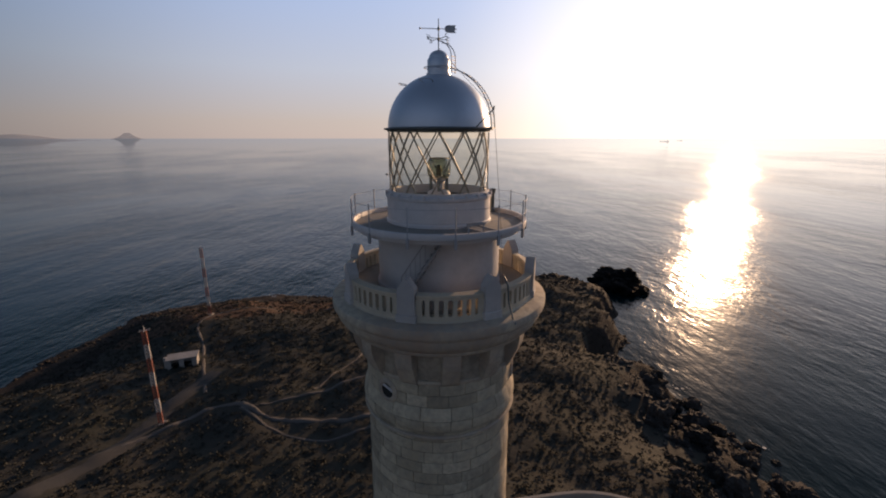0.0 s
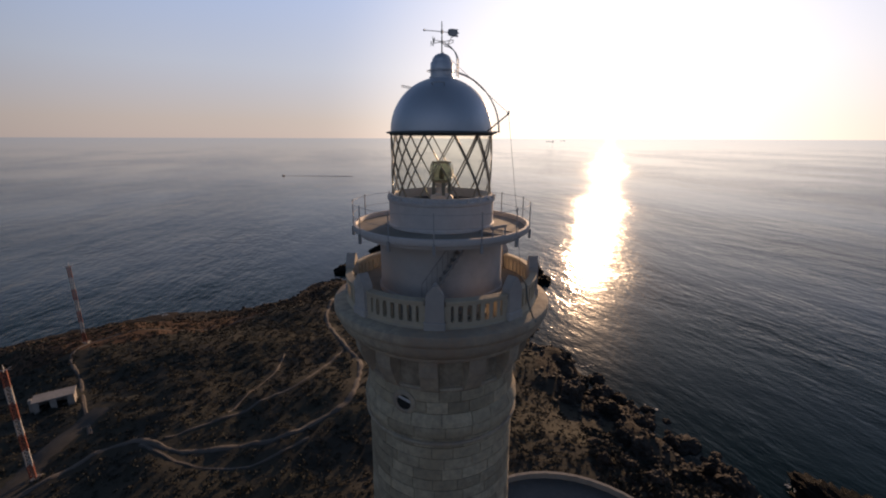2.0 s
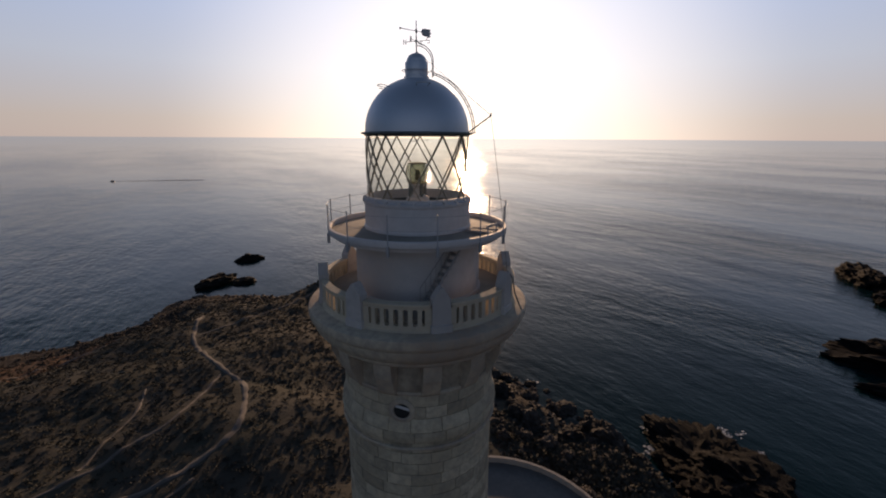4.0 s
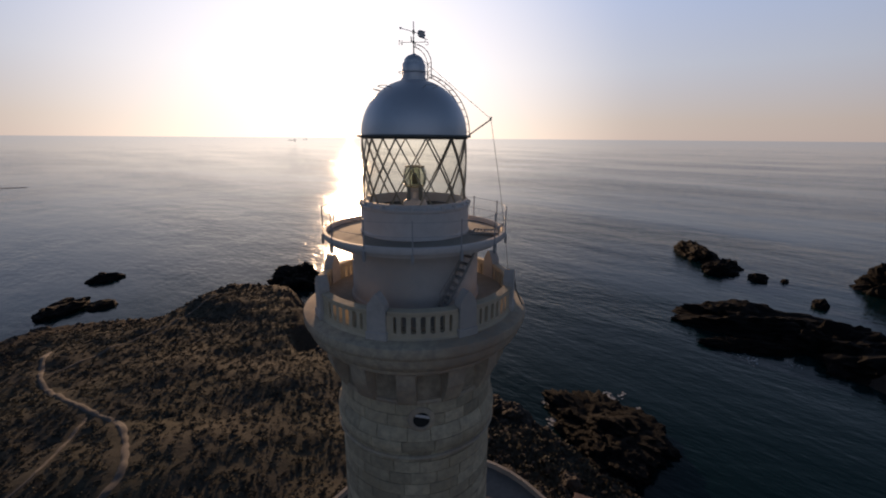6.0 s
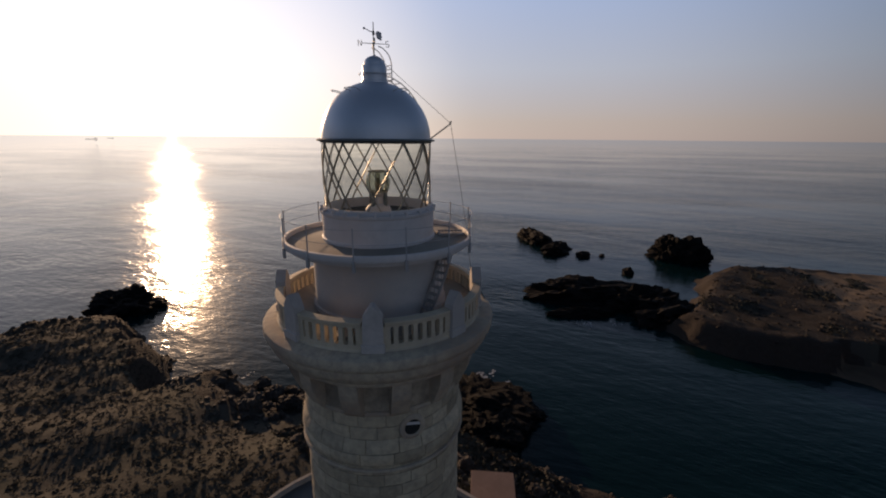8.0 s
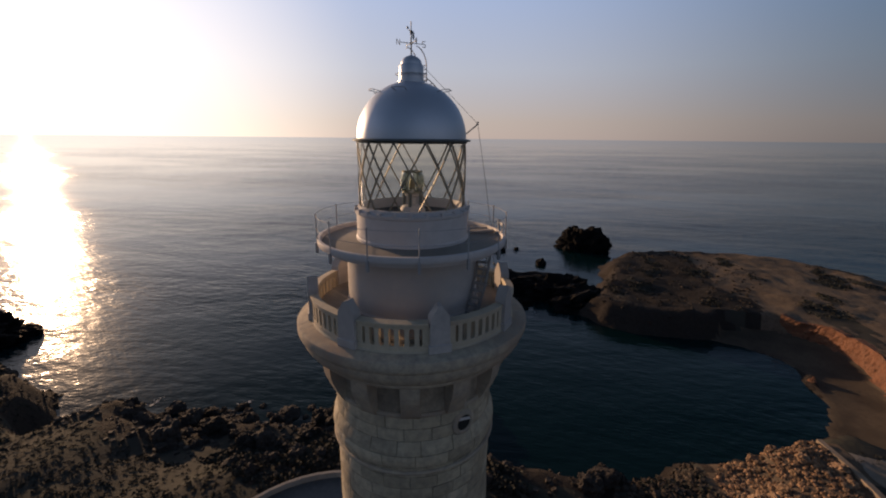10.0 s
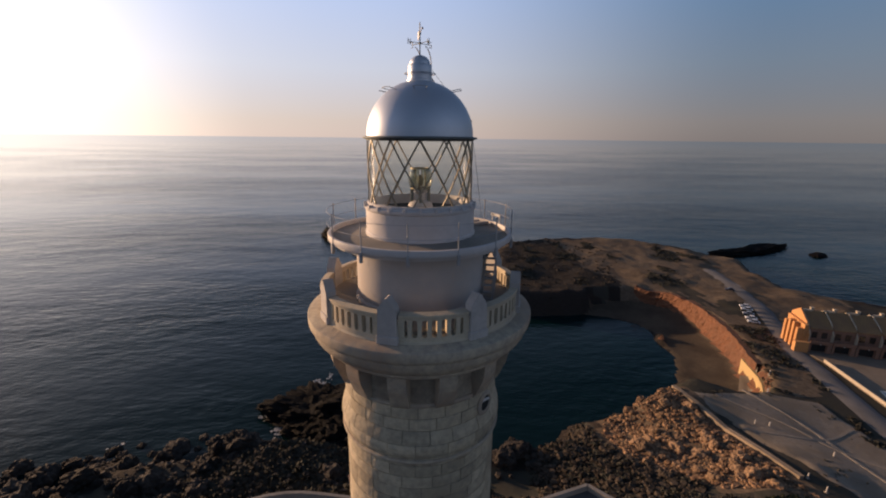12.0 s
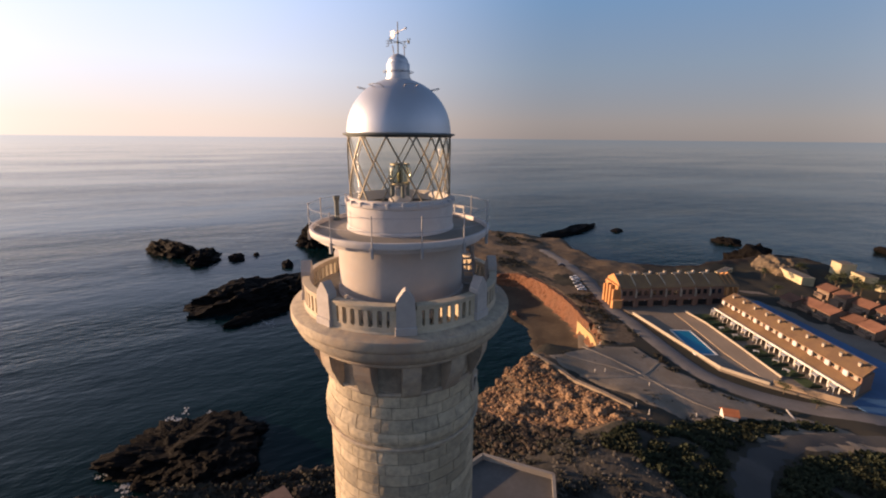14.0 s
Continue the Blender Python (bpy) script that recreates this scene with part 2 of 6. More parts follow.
def box(bm, x0, y0, z0, x1, y1, z1, m=None, bevel=0.0):
    g = bmesh.ops.create_cube(bm, size=1.0)["verts"]
    mm = Matrix.Translation(((x0 + x1) / 2, (y0 + y1) / 2, (z0 + z1) / 2)) @ Matrix.Diagonal((x1 - x0, y1 - y0, z1 - z0, 1))
    bmesh.ops.transform(bm, matrix=(m @ mm) if m else mm, verts=g)
    if bevel:
        e = {ed for v in g for ed in v.link_edges}
        bmesh.ops.bevel(bm, geom=list(e), offset=bevel, segments=1, affect="EDGES")
    return bm


def boxes(*rows, bevel=0.0):
    bm = bmesh.new()
    for r in rows:
        box(bm, *r, bevel=bevel)
    return bm


def lathe(profile, seg=96, closed=False, a0=0.0, a1=360.0):
    """Turn (radius, z) rows round the z axis; closed joins the last row to the first."""
    full = abs(a1 - a0) >= 359.9
    na = seg if full else seg + 1
    v, f = [], []
    for i in range(na):
        a = radians(a0 + (a1 - a0) * i / seg)
        v += [(r * math.cos(a), r * math.sin(a), z) for r, z in profile]
    k = len(profile)
    for i in range(seg):
        j = (i + 1) % na
        for q in range(k if closed else k - 1):
            w = (q + 1) % k
            f.append((i * k + q, j * k + q, j * k + w, i * k + w))
    if not full and closed:
        f.append(tuple(range(k))[::-1])
        f.append(tuple((na - 1) * k + q for q in range(k)))
    return v, f


def rod(bm, a, b, r, seg=6):
    a, b = Vector(a), Vector(b)
    d = b - a
    g = bmesh.ops.create_cone(bm, cap_ends=True, segments=seg, radius1=r, radius2=r, depth=d.length)["verts"]
    bmesh.ops.transform(bm, matrix=Matrix.Translation((a + b) / 2) @ d.to_track_quat("Z", "Y").to_matrix().to_4x4(), verts=g)
    return bm


def tube(bm, pts, r, seg=6):
    for p, q in zip(pts, pts[1:]):
        rod(bm, p, q, r, seg)
    return bm


def polar(r, az, z):
    return (r * math.cos(radians(az)), r * math.sin(radians(az)), z)


# ---- the lie of the land ----
COAST_W = [(-300, -420), (-250, -160), (-200, -40), (-160, 60), (-147, 112), (-145, 140), (-142, 166), (-126, 179), (-110, 187), (-86, 192),
           (-57, 190), (-32, 201), (-26, 220), (-12, 229), (4, 222), (24, 206), (43, 204), (60, 210), (73, 204)]
COAST_E = [(79, 188), (82, 174), (75, 157), (75, 142), (67, 130), (57, 118), (63, 114), (73, 105), (71, 97), (64, 92), (62.5, 87), (68, 82), (80, 79), (74, 68),
           (78, 57), (82, 47), (76, 30), (72, 14), (71, -4), (72, -18), (75, -31), (87, -42), (91, -56), (97, -66)]
COAST_N = [(107, -87), (122, -94), (143, -101), (159, -95), (166, -78), (167, -50), (172, -34), (184, -24), (202, -34), (236, -43), (264, -46),
           (290, -58), (304, -92), (308, -148), (293, -174), (256, -206), (238, -210), (206, -199), (178, -190), (162, -202), (152, -226),
           (148, -264), (152, -284), (140, -312), (104, -304), (70, -335), (0, -420)]
COAST = np.array(COAST_W + COAST_E + COAST_N, float)
HILL = [(0, 0, 26), (22, 20, 25.5), (-20, -10, 26), (30, -25, 25), (42, 12, 21), (50, 30, 14), (55, 5, 13), (38, 45, 17), (-68, 72, 12),
        (-93, 141, 12), (60, 175, 11), (30, 165, 8), (-10, 150, 10), (-110, 160, 7), (-130, 125, 2.5), (-60, 175, 3.5), (-10, 205, 4), (62, 196, 9),
        (66, 150, 11), (50, 118, 11), (30, 95, 15), (0, 75, 18), (-35, 70, 16)]
SLOPE = [(0, 115, 15), (60, 75, 8), (66, 50, 6), (60, -12, 10), (62, -25, 8), (84, -70, 13), (78, -50, 6), (62, -58, 11), (52, -78, 14),
         (38, -65, 18), (28, -50, 22), (41, -98, 11.5), (72, -84, 11), (68, -104, 10), (20, -110, 13), (22, -132, 12), (76, -133, 10),
         (107, -132, 10), (93, -176, 10), (140, -138, 10), (172, -140, 10), (170, -112, 9), (40, -128, 9.4), (30, -138, 9.6), (48, -123, 9.5), (60, -119, 9.6), (24, -146, 9.8)]
PLATEAU = [(192, -60, 8), (240, -70, 8), (290, -100, 7), (285, -160, 6), (240, -190, 6), (105, -240, 9), (-60, -60, 20), (-90, 0, 14),
           (-140, 20, 6), (-100, -150, 20), (-200, -200, 12), (0, -200, 12), (0, -350, 8), (40, -180, 10), (-60, 20, 18), (-40, 110, 14)]
CTRL = np.array(HILL + SLOPE + PLATEAU, float)
CLIFF = [(178, -84), (180, -106), (170, -119), (157, -122), (142, -120.8), (128, -118), (116, -114.6), (108, -110.8), (101, -108.2), (95, -105.8), (91, -103), (88, -100.4), (86.4, -97), (89, -88), (96, -80), (104, -84)]
BEACH = np.array(CLIFF + [(107, -87), (122, -94), (143, -101), (159, -95), (166, -78)], float)

_rng = np.random.RandomState(7)
_LAT = _rng.rand(256, 256)


def vnoise(x, y):
    xi, yi = np.floor(x).astype(int), np.floor(y).astype(int)
    fx, fy = x - xi, y - yi
    fx, fy = fx * fx * (3 - 2 * fx), fy * fy * (3 - 2 * fy)
    a, b = _LAT[xi % 256, yi % 256], _LAT[(xi + 1) % 256, yi % 256]
    c, d = _LAT[xi % 256, (yi + 1) % 256], _LAT[(xi + 1) % 256, (yi + 1) % 256]
    return (a + (b - a) * fx) * (1 - fy) + (c + (d - c) * fx) * fy


def fbm(x, y, octaves=4):
    s, a = 0.0, 0.5
    for _ in range(octaves):
        s = s + a * (vnoise(x, y) - 0.5)
        x, y, a = x * 2.03 + 17.1, y * 2.03 + 5.3, a * 0.5
    return s * 2


def inside(poly, x, y):
    """Signed distance to the outline, positive within."""
    d = np.full(x.shape, 1e9)
    odd = np.zeros(x.shape, bool)
    for (x0, y0), (x1, y1) in zip(poly, np.roll(poly, -1, 0)):
        ex, ey = x1 - x0, y1 - y0
        t = np.clip(((x - x0) * ex + (y - y0) * ey) / (ex * ex + ey * ey), 0, 1)
        d = np.minimum(d, np.hypot(x - x0 - t * ex, y - y0 - t * ey))
        if ey:
            odd ^= ((y0 > y) != (y1 > y)) & (x < ex * (y - y0) / ey + x0)
    return np.where(odd, d, -d)


def smooth01(t):
    t = np.clip(t, 0, 1)
    return t * t * (3 - 2 * t)


def land(x, y):
    x, y = np.atleast_1d(np.asarray(x, float)), np.atleast_1d(np.asarray(y, float))
    wob = 5.0
    d = inside(COAST, x + wob * fbm(x / 14, y / 14, 3), y + wob * fbm(x / 14 + 40, y / 14 + 9, 3))
    w = 1.0 / (((x[:, None] - CTRL[:, 0]) ** 2 + (y[:, None] - CTRL[:, 1]) ** 2) + 60) ** 1.6
    h = (w * CTRL[:, 2]).sum(1) / w.sum(1)
    flat = smooth01((30 - np.hypot(x - 18, y - 5)) / 10) + smooth01((70 - np.hypot(x - 85, y + 140)) / 20)
    rough = np.clip(1 - flat, 0.08, 1)
    gentle = smooth01((48 - x) / 26) * smooth01((y - 70) / 40)
    edge = smooth01(d / (9 + 30 * gentle + 5 * fbm(x / 30, y / 30, 2)))
    z = h * edge + rough * (1.6 * fbm(x / 18, y / 18, 4) + 0.5 * fbm(x / 4, y / 4, 3)) * (0.25 + 0.75 * edge) + 2.2 * (0.5 - np.abs(fbm(x / 9, y / 9, 4))) * edge * (1 - edge) * 4 * rough + 0.9 * np.abs(fbm(x / 5 + 9, y / 5, 3)) * rough
    z = np.where(d < 0, np.maximum(-6, d * 0.5) + 0.9 * fbm(x / 6, y / 6, 3), np.maximum(z, 0.1 + 0.0 * d))
    b = inside(BEACH, x, y)
    sand = 0.3 + 2.6 * smooth01(d / 28) + 0.1 * fbm(x / 6, y / 6, 3)
    k = smooth01((b + 0.8) / 2.0)
    return np.where(d > 0, z * (1 - k) + np.minimum(z, sand) * k, z)


def hz(x, y):
    return float(land(x, y)[0])


def grid_mesh(x0, x1, y0, y1, step, zf):
    xs, ys = np.arange(x0, x1 + step / 2, step), np.arange(y0, y1 + step / 2, step)
    gx, gy = np.meshgrid(xs, ys)
    z = zf(gx.ravel(), gy.ravel())
    v = np.column_stack([gx.ravel(), gy.ravel(), z])
    nx, ny = len(xs), len(ys)
    i = (np.arange(ny - 1)[:, None] * nx + np.arange(nx - 1)).ravel()
    f = np.column_stack([i, i + 1, i + nx + 1, i + nx])
    keep = (z[f] > -5.5).any(1)
    return v, f[keep]


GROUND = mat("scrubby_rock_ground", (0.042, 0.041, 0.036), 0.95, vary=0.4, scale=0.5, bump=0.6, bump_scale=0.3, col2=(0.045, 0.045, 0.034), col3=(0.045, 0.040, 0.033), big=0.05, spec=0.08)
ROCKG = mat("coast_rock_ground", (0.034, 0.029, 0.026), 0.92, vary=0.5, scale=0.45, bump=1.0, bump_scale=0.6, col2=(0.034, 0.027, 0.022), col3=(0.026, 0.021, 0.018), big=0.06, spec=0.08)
SANDG = mat("beach_sand", (0.085, 0.068, 0.050), 0.95, vary=0.25, scale=0.5, bump=0.4, col2=(0.05, 0.040, 0.031), col3=(0.065, 0.052, 0.039), big=0.09, spec=0.08)
EARTHG = mat("orange_earth", (0.155, 0.12, 0.086), 0.95, vary=0.35, scale=0.35, bump=0.7, bump_scale=0.4, col2=(0.11, 0.082, 0.058), col3=(0.085, 0.062, 0.043), big=0.04, spec=0.08)
CLIFFG = mat("red_earth_cliff", (0.19, 0.08, 0.04), 0.95, vary=0.35, scale=0.6, bump=1.0, bump_scale=0.9, col2=(0.16, 0.075, 0.042), col3=(0.11, 0.055, 0.032), big=0.12)
LOTG = mat("grey_gravel_lot", (0.20, 0.172, 0.14), 0.95, vary=0.3, scale=0.7, bump=0.6, col2=(0.14, 0.115, 0.085), col3=(0.15, 0.125, 0.10), big=0.12)
LOT = np.array([(86, -75), (52, -82), (26, -100), (14, -125), (30, -122), (50, -112), (70, -110), (82, -110), (86, -100), (86, -88)], float)
BANKZ = np.array([(88, -101), (98, -108), (116, -116), (132, -121), (130, -134), (112, -127), (98, -122), (84, -117), (82, -109)], float)
POINT = np.array([(150, -125), (160, -100), (190, -20), (300, -40), (330, -170), (250, -230), (150, -190), (104, -140), (104, -112)], float)
SLOPEZ = np.array([(52, -30), (40, -26), (20, -36), (8, -46), (20, -58), (44, -62), (46, -50)], float)
GAPZ = np.array([(86, -46), (72, -24), (52, -24), (44, -30), (45, -50), (50, -57), (62, -46), (74, -44)], float)
RUBZ = np.array([(90, -72), (88, -60), (84, -49), (74, -44), (62, -45), (46, -57), (44, -77), (53, -79), (88, -75)], float)
BARE = np.array([(-128, 130), (-120, 158), (-70, 180), (-40, 182), (-50, 162), (-80, 140), (-105, 122)], float)


def zones(v, f):
    """Which kind of ground each face has."""
    c = v[f].mean(1)
    x = c[:, 0] + 3 * fbm(c[:, 0] / 9, c[:, 1] / 9, 3)
    y = c[:, 1] + 3 * fbm(c[:, 0] / 9 + 31, c[:, 1] / 9, 3)
    e1, e2 = v[f[:, 1]] - v[f[:, 0]], v[f[:, 3]] - v[f[:, 0]]
    n = np.cross(e1, e2)
    steep = n[:, 2] / np.linalg.norm(n, axis=1)
    z = np.zeros(len(f), int)
    d = inside(COAST, x, y)
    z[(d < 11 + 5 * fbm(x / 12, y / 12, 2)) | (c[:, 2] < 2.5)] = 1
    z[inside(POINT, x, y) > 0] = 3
    # north side of the point takes the darker cape ground
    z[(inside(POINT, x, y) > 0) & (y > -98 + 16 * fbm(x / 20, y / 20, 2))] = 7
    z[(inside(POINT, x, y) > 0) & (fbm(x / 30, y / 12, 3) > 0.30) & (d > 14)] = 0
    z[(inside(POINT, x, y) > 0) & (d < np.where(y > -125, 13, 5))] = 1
    z[(inside(SLOPEZ, x, y) > 0)] = 8
    z[(inside(GAPZ, x, y) > 0) & (c[:, 2] > 2)] = 0
    z[inside(RUBZ, x, y) > 0] = 3
    z[(inside(BARE, x, y) > 0)] = 6
    z[inside(BANKZ, x, y) > 0] = 3
    b = inside(BEACH, x, y)
    z[(b > 0) & (steep > 0.9)] = 2
    z[(b > -3) & (steep < 0.85) & (c[:, 2] > 1.5) & (c[:, 0] < 176) & (c[:, 1] < -88)] = 4
    return z


BAREG = mat("bare_brown_earth", (0.10, 0.062, 0.042), 0.95, vary=0.35, scale=0.35, bump=0.6, col2=(0.062, 0.042, 0.03), big=0.04, spec=0.08)
SLOPEG = mat("grey_stony_slope", (0.075, 0.068, 0.060), 0.95, vary=0.4, scale=0.5, bump=0.9, bump_scale=0.4, col2=(0.06, 0.055, 0.046), col3=(0.045, 0.042, 0.036), big=0.14, spec=0.08)
# grey-brown cape ground, its shade and haze put into the dark colour
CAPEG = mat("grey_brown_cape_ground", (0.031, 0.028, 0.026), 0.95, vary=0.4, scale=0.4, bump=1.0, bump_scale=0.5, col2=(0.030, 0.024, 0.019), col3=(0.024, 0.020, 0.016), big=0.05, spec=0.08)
v, f = grid_mesh(-300, 330, -420, 250, 2.0, land)
me = bpy.data.meshes.new("ground")
me.from_pydata(v.tolist(), [], f.tolist())
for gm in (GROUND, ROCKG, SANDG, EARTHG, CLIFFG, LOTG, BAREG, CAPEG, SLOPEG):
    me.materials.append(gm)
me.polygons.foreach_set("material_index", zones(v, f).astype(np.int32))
me.shade_smooth()
ground = new("ground", me)
tagged(ground, "dark rocky headland with dry scrub, bare earth and cliffs", "ground", kind="structure")


def cliff_face(line, depth=1.4):
    """A rough upright face of earth along a line, from the sand to the land above, with a lip on top."""
    p = [Vector(q) for q in line]
    pts = []
    for a, b in zip(p, p[1:]):
        n = max(1, int((b - a).length / 0.9))
        pts += [a + (b - a) * k / n for k in range(n)]
    pts.append(p[-1])
    mid = [(pts[max(i - 4, 0)] + pts[max(i - 2, 0)] + q + pts[min(i + 2, len(pts) - 1)] + pts[min(i + 4, len(pts) - 1)]) / 5 for i, q in enumerate(pts)]
    v, f, rows = [], [], 9
    for i, q in enumerate(mid):
        t = (mid[min(i + 1, len(mid) - 1)] - mid[max(i - 1, 0)]).normalized()
        side = Vector((-t.y, t.x))
        out = q - side * 3.0
        if inside(BEACH, np.array([out.x]), np.array([out.y]))[0] < 0:
            side = -side
        back = q + side * 2.2
        top, foot = hz(back.x, back.y) + 0.25, 1.0
        taper = min(1.0, i / 6, (len(mid) - 1 - i) / 6)
        for k in range(rows):
            u = k / (rows - 2)
            if k == rows - 1:
                w = q + side * 3.0
                v.append((w.x, w.y, hz(w.x, w.y) - 0.1))
                continue
            z = foot + (top - foot) * u
            rough = noise.noise((q.x * 0.35, q.y * 0.35, z * 0.5)) * 0.7 + noise.noise((q.x * 1.1, q.y * 1.1, z * 0.9)) * 0.35
            w = q - side * (depth * (1 - u) ** 1.5 + 0.6 + rough) * taper
            v.append((w.x, w.y, z))
    for i in range(len(mid) - 1):
        for k in range(rows - 1):
            a = i * rows + k
            f.append((a, a + rows, a + rows + 1, a + 1))
    return v, f


o = part("cliff", cliff_face(CLIFF[1:9]), CLIFFG)
tagged(o, "rough red earth cliff behind the beach", "cliff", kind="structure")


def rings():
    v, f = [(0, 0, 0)], []
    rr = [20, 60, 120, 200, 300, 450, 700, 1000, 1500, 2200, 3000, 3800, 4500, 4950]
    n = 96
    for r in rr:
        z = 0 if r < 1500 else 74 * ((r - 1500) / 3450) ** 2
        v += [(r * math.cos(2 * math.pi * i / n), r * math.sin(2 * math.pi * i / n), z) for i in range(n)]
    f += [(0, 1 + i, 1 + (i + 1) % n) for i in range(n)]
    for k in range(len(rr) - 1):
        a, b = 1 + k * n, 1 + (k + 1) * n
        f += [(a + i, b + i, b + (i + 1) % n, a + (i + 1) % n) for i in range(n)]
    return v, f


sea = part("water", rings(), SEA, smooth=True)
tagged(sea, "calm rippled open sea with a bright sun path", "sea", kind="structure")

# ---- the lighthouse ----
tower = empty("lighthouse", (0, 0, 24))
tagged(tower, "tall round ashlar lighthouse with two galleries and silver dome", "lighthouse")
TZ = Matrix.Translation((0, 0, -24))


def tpart(name, bm, material, label="", smooth=False, parent=None):
    o = part(name, bm, material, parent or tower, label, smooth)
    if parent is None:
        o.matrix_basis = TZ
    return o


def shaft_r(z):
    """Radius of the shaft: plain below, with a swelling band under the corbels."""
    base = 3.175 + max(0.0, 66 - z) * 0.012
    if 68.62 < z < 69.75:
        base += 0.17 * math.sin(math.pi * min(1, (z - 68.55) / 1.2)) ** 0.8
    return base


CORE = [(4.2, 24), (4.0, 26), (3.6, 40), (3.25, 60), (3.12, 63.25), (3.12, 68.6), (3.2, 68.7), (3.26, 69.1), (3.16, 69.6), (3.1, 69.8), (3.1, 72.2)]
tpart("shaft", lathe(CORE, 96), JOINT, "recessed mortar core of the shaft")
tpart("lower_shaft", lathe([(4.4, 24), (4.1, 26), (3.7, 40), (3.32, 60), (3.2, 63.3), (3.0, 63.3)], 96), STONE, smooth=True)
tpart("string_course", lathe([(3.1, 68.66), (3.30, 68.64), (3.335, 68.58), (3.30, 68.52), (3.19, 68.49), (3.1, 68.48)], 96), STONE_PLAIN, "dark narrow moulding under the band", True)

# corbel table: blocks between square recesses, under the flaring cornice
def corbel():
    bm = bmesh.new()
    w = 0.33
    prof = [(3.05, 70.74), (3.20, 70.77), (3.34, 70.94), (3.47, 71.22), (3.56, 71.45), (3.64, 71.62), (3.70, 71.86), (3.74, 72.30), (3.05, 72.30)]
    a = [bm.verts.new((r, -w, z)) for r, z in prof]
    b = [bm.verts.new((r, w, z)) for r, z in prof]
    k = len(prof)
    for i in range(k):
        j = (i + 1) % k
        bm.faces.new((a[i], a[j], b[j], b[i]))
    bm.faces.new(a[::-1])
    bm.faces.new(b)
    return bm


cb = tpart("corbel", corbel(), STONE_PLAIN)
CORB0, CORBS = 139.35, 13
cb.matrix_basis = TZ @ pose(0, 0, 0, 0, 0, CORB0)
for i in range(1, CORBS):
    again(cb, TZ @ pose(0, 0, 0, 0, 0, CORB0 + 360 / CORBS * i))
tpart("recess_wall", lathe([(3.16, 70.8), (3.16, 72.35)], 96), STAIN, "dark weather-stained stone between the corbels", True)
tpart("neck_course", lathe([(3.1, 70.78), (3.22, 70.80), (3.25, 70.88), (3.22, 70.96), (3.1, 70.98)], 96), STONE_PLAIN, smooth=True)
CORNICE = [(3.1, 72.26), (3.76, 72.28), (3.81, 72.32), (3.83, 72.40), (3.81, 72.45), (3.92, 72.50), (4.05, 72.58), (4.17, 72.70), (4.26, 72.86), (4.31, 73.02), (4.32, 73.12), (4.38, 73.16),
           (4.42, 73.22), (4.44, 73.30), (4.44, 73.52), (4.42, 73.56), (4.36, 73.58), (3.95, 73.64), (3.6, 73.66), (3.55, 73.95), (2.4, 73.97)]
tpart("cornice", lathe(CORNICE, 128), STONE_PLAIN, "moulded weathered stone cornice with stains", True)
tpart("gallery_floor", lathe([(2.4, 73.98), (3.62, 73.99), (3.62, 73.6)], 96), DECK)
tpart("drum", lathe([(2.56, 73.98), (2.56, 74.12), (2.49, 74.16), (2.49, 76.1)], 96), DRUM, "white rendered round drum", True)

# balustrade: eight piers with pointed heads and slotted panels between
PIER0 = 29.0


def pier():
    bm = bmesh.new()
    box(bm, 3.56, -0.37, 73.62, 4.02, 0.37, 73.9, bevel=0.02)
    prof = [(-0.33, 73.9), (0.33, 73.9), (0.31, 74.80), (0.23, 74.93), (0.06, 75.17), (0.0, 75.2), (-0.06, 75.17), (-0.23, 74.93), (-0.31, 74.80)]
    a = [bm.verts.new((3.97, y, z)) for y, z in prof]
    b = [bm.verts.new((3.60, y, z)) for y, z in prof]
    k = len(prof)
    for i in range(k):
        j = (i + 1) % k
        bm.faces.new((a[i], b[i], b[j], a[j]))
    bm.faces.new(a)
    bm.faces.new(b[::-1])
    bmesh.ops.recalc_face_normals(bm, faces=bm.faces[:])
    return bm


pr = tpart("pier", pier(), PIERPAINT, "pale rendered pier with a pointed head")
pr.matrix_basis = TZ @ pose(0, 0, 0, 0, 0, PIER0)
for i in range(1, 8):
    again(pr, TZ @ pose(0, 0, 0, 0, 0, PIER0 + 45 * i))
HALF = 17.2
base_rail = tpart("base_rail", lathe([(3.62, 73.6), (3.93, 73.6), (3.93, 73.66), (3.89, 73.69), (3.89, 73.86), (3.65, 73.86)], 14, True, -HALF, HALF), CEMENT)
top_rail = tpart("top_rail", lathe([(3.65, 74.46), (3.89, 74.46), (3.90, 74.52), (3.92, 74.56), (3.92, 74.63), (3.64, 74.66), (3.62, 74.56), (3.65, 74.52)], 14, True, -HALF, HALF), CEMENT)


def baluster(wide):
    """An upright between two slots; the slots are round-headed and pointed below."""
    bm = bmesh.new()
    w = wide / 2
    prof = [(-w - 0.04, 73.86), (w + 0.04, 73.86), (w + 0.012, 73.89), (w, 73.93), (w, 74.38), (w + 0.012, 74.42), (w + 0.05, 74.46), (-w - 0.05, 74.46), (-w - 0.012, 74.42), (-w, 74.38), (-w, 73.93), (-w - 0.012, 73.89)]
    a = [bm.verts.new((3.87, y, z)) for y, z in prof]
    b = [bm.verts.new((3.67, y, z)) for y, z in prof]
    for i in range(len(prof)):
        j = (i + 1) % len(prof)
        bm.faces.new((a[i], b[i], b[j], a[j]))
    bm.faces.new(a)
    bm.faces.new(b[::-1])
    bmesh.ops.recalc_face_normals(bm, faces=bm.faces[:])
    return bm


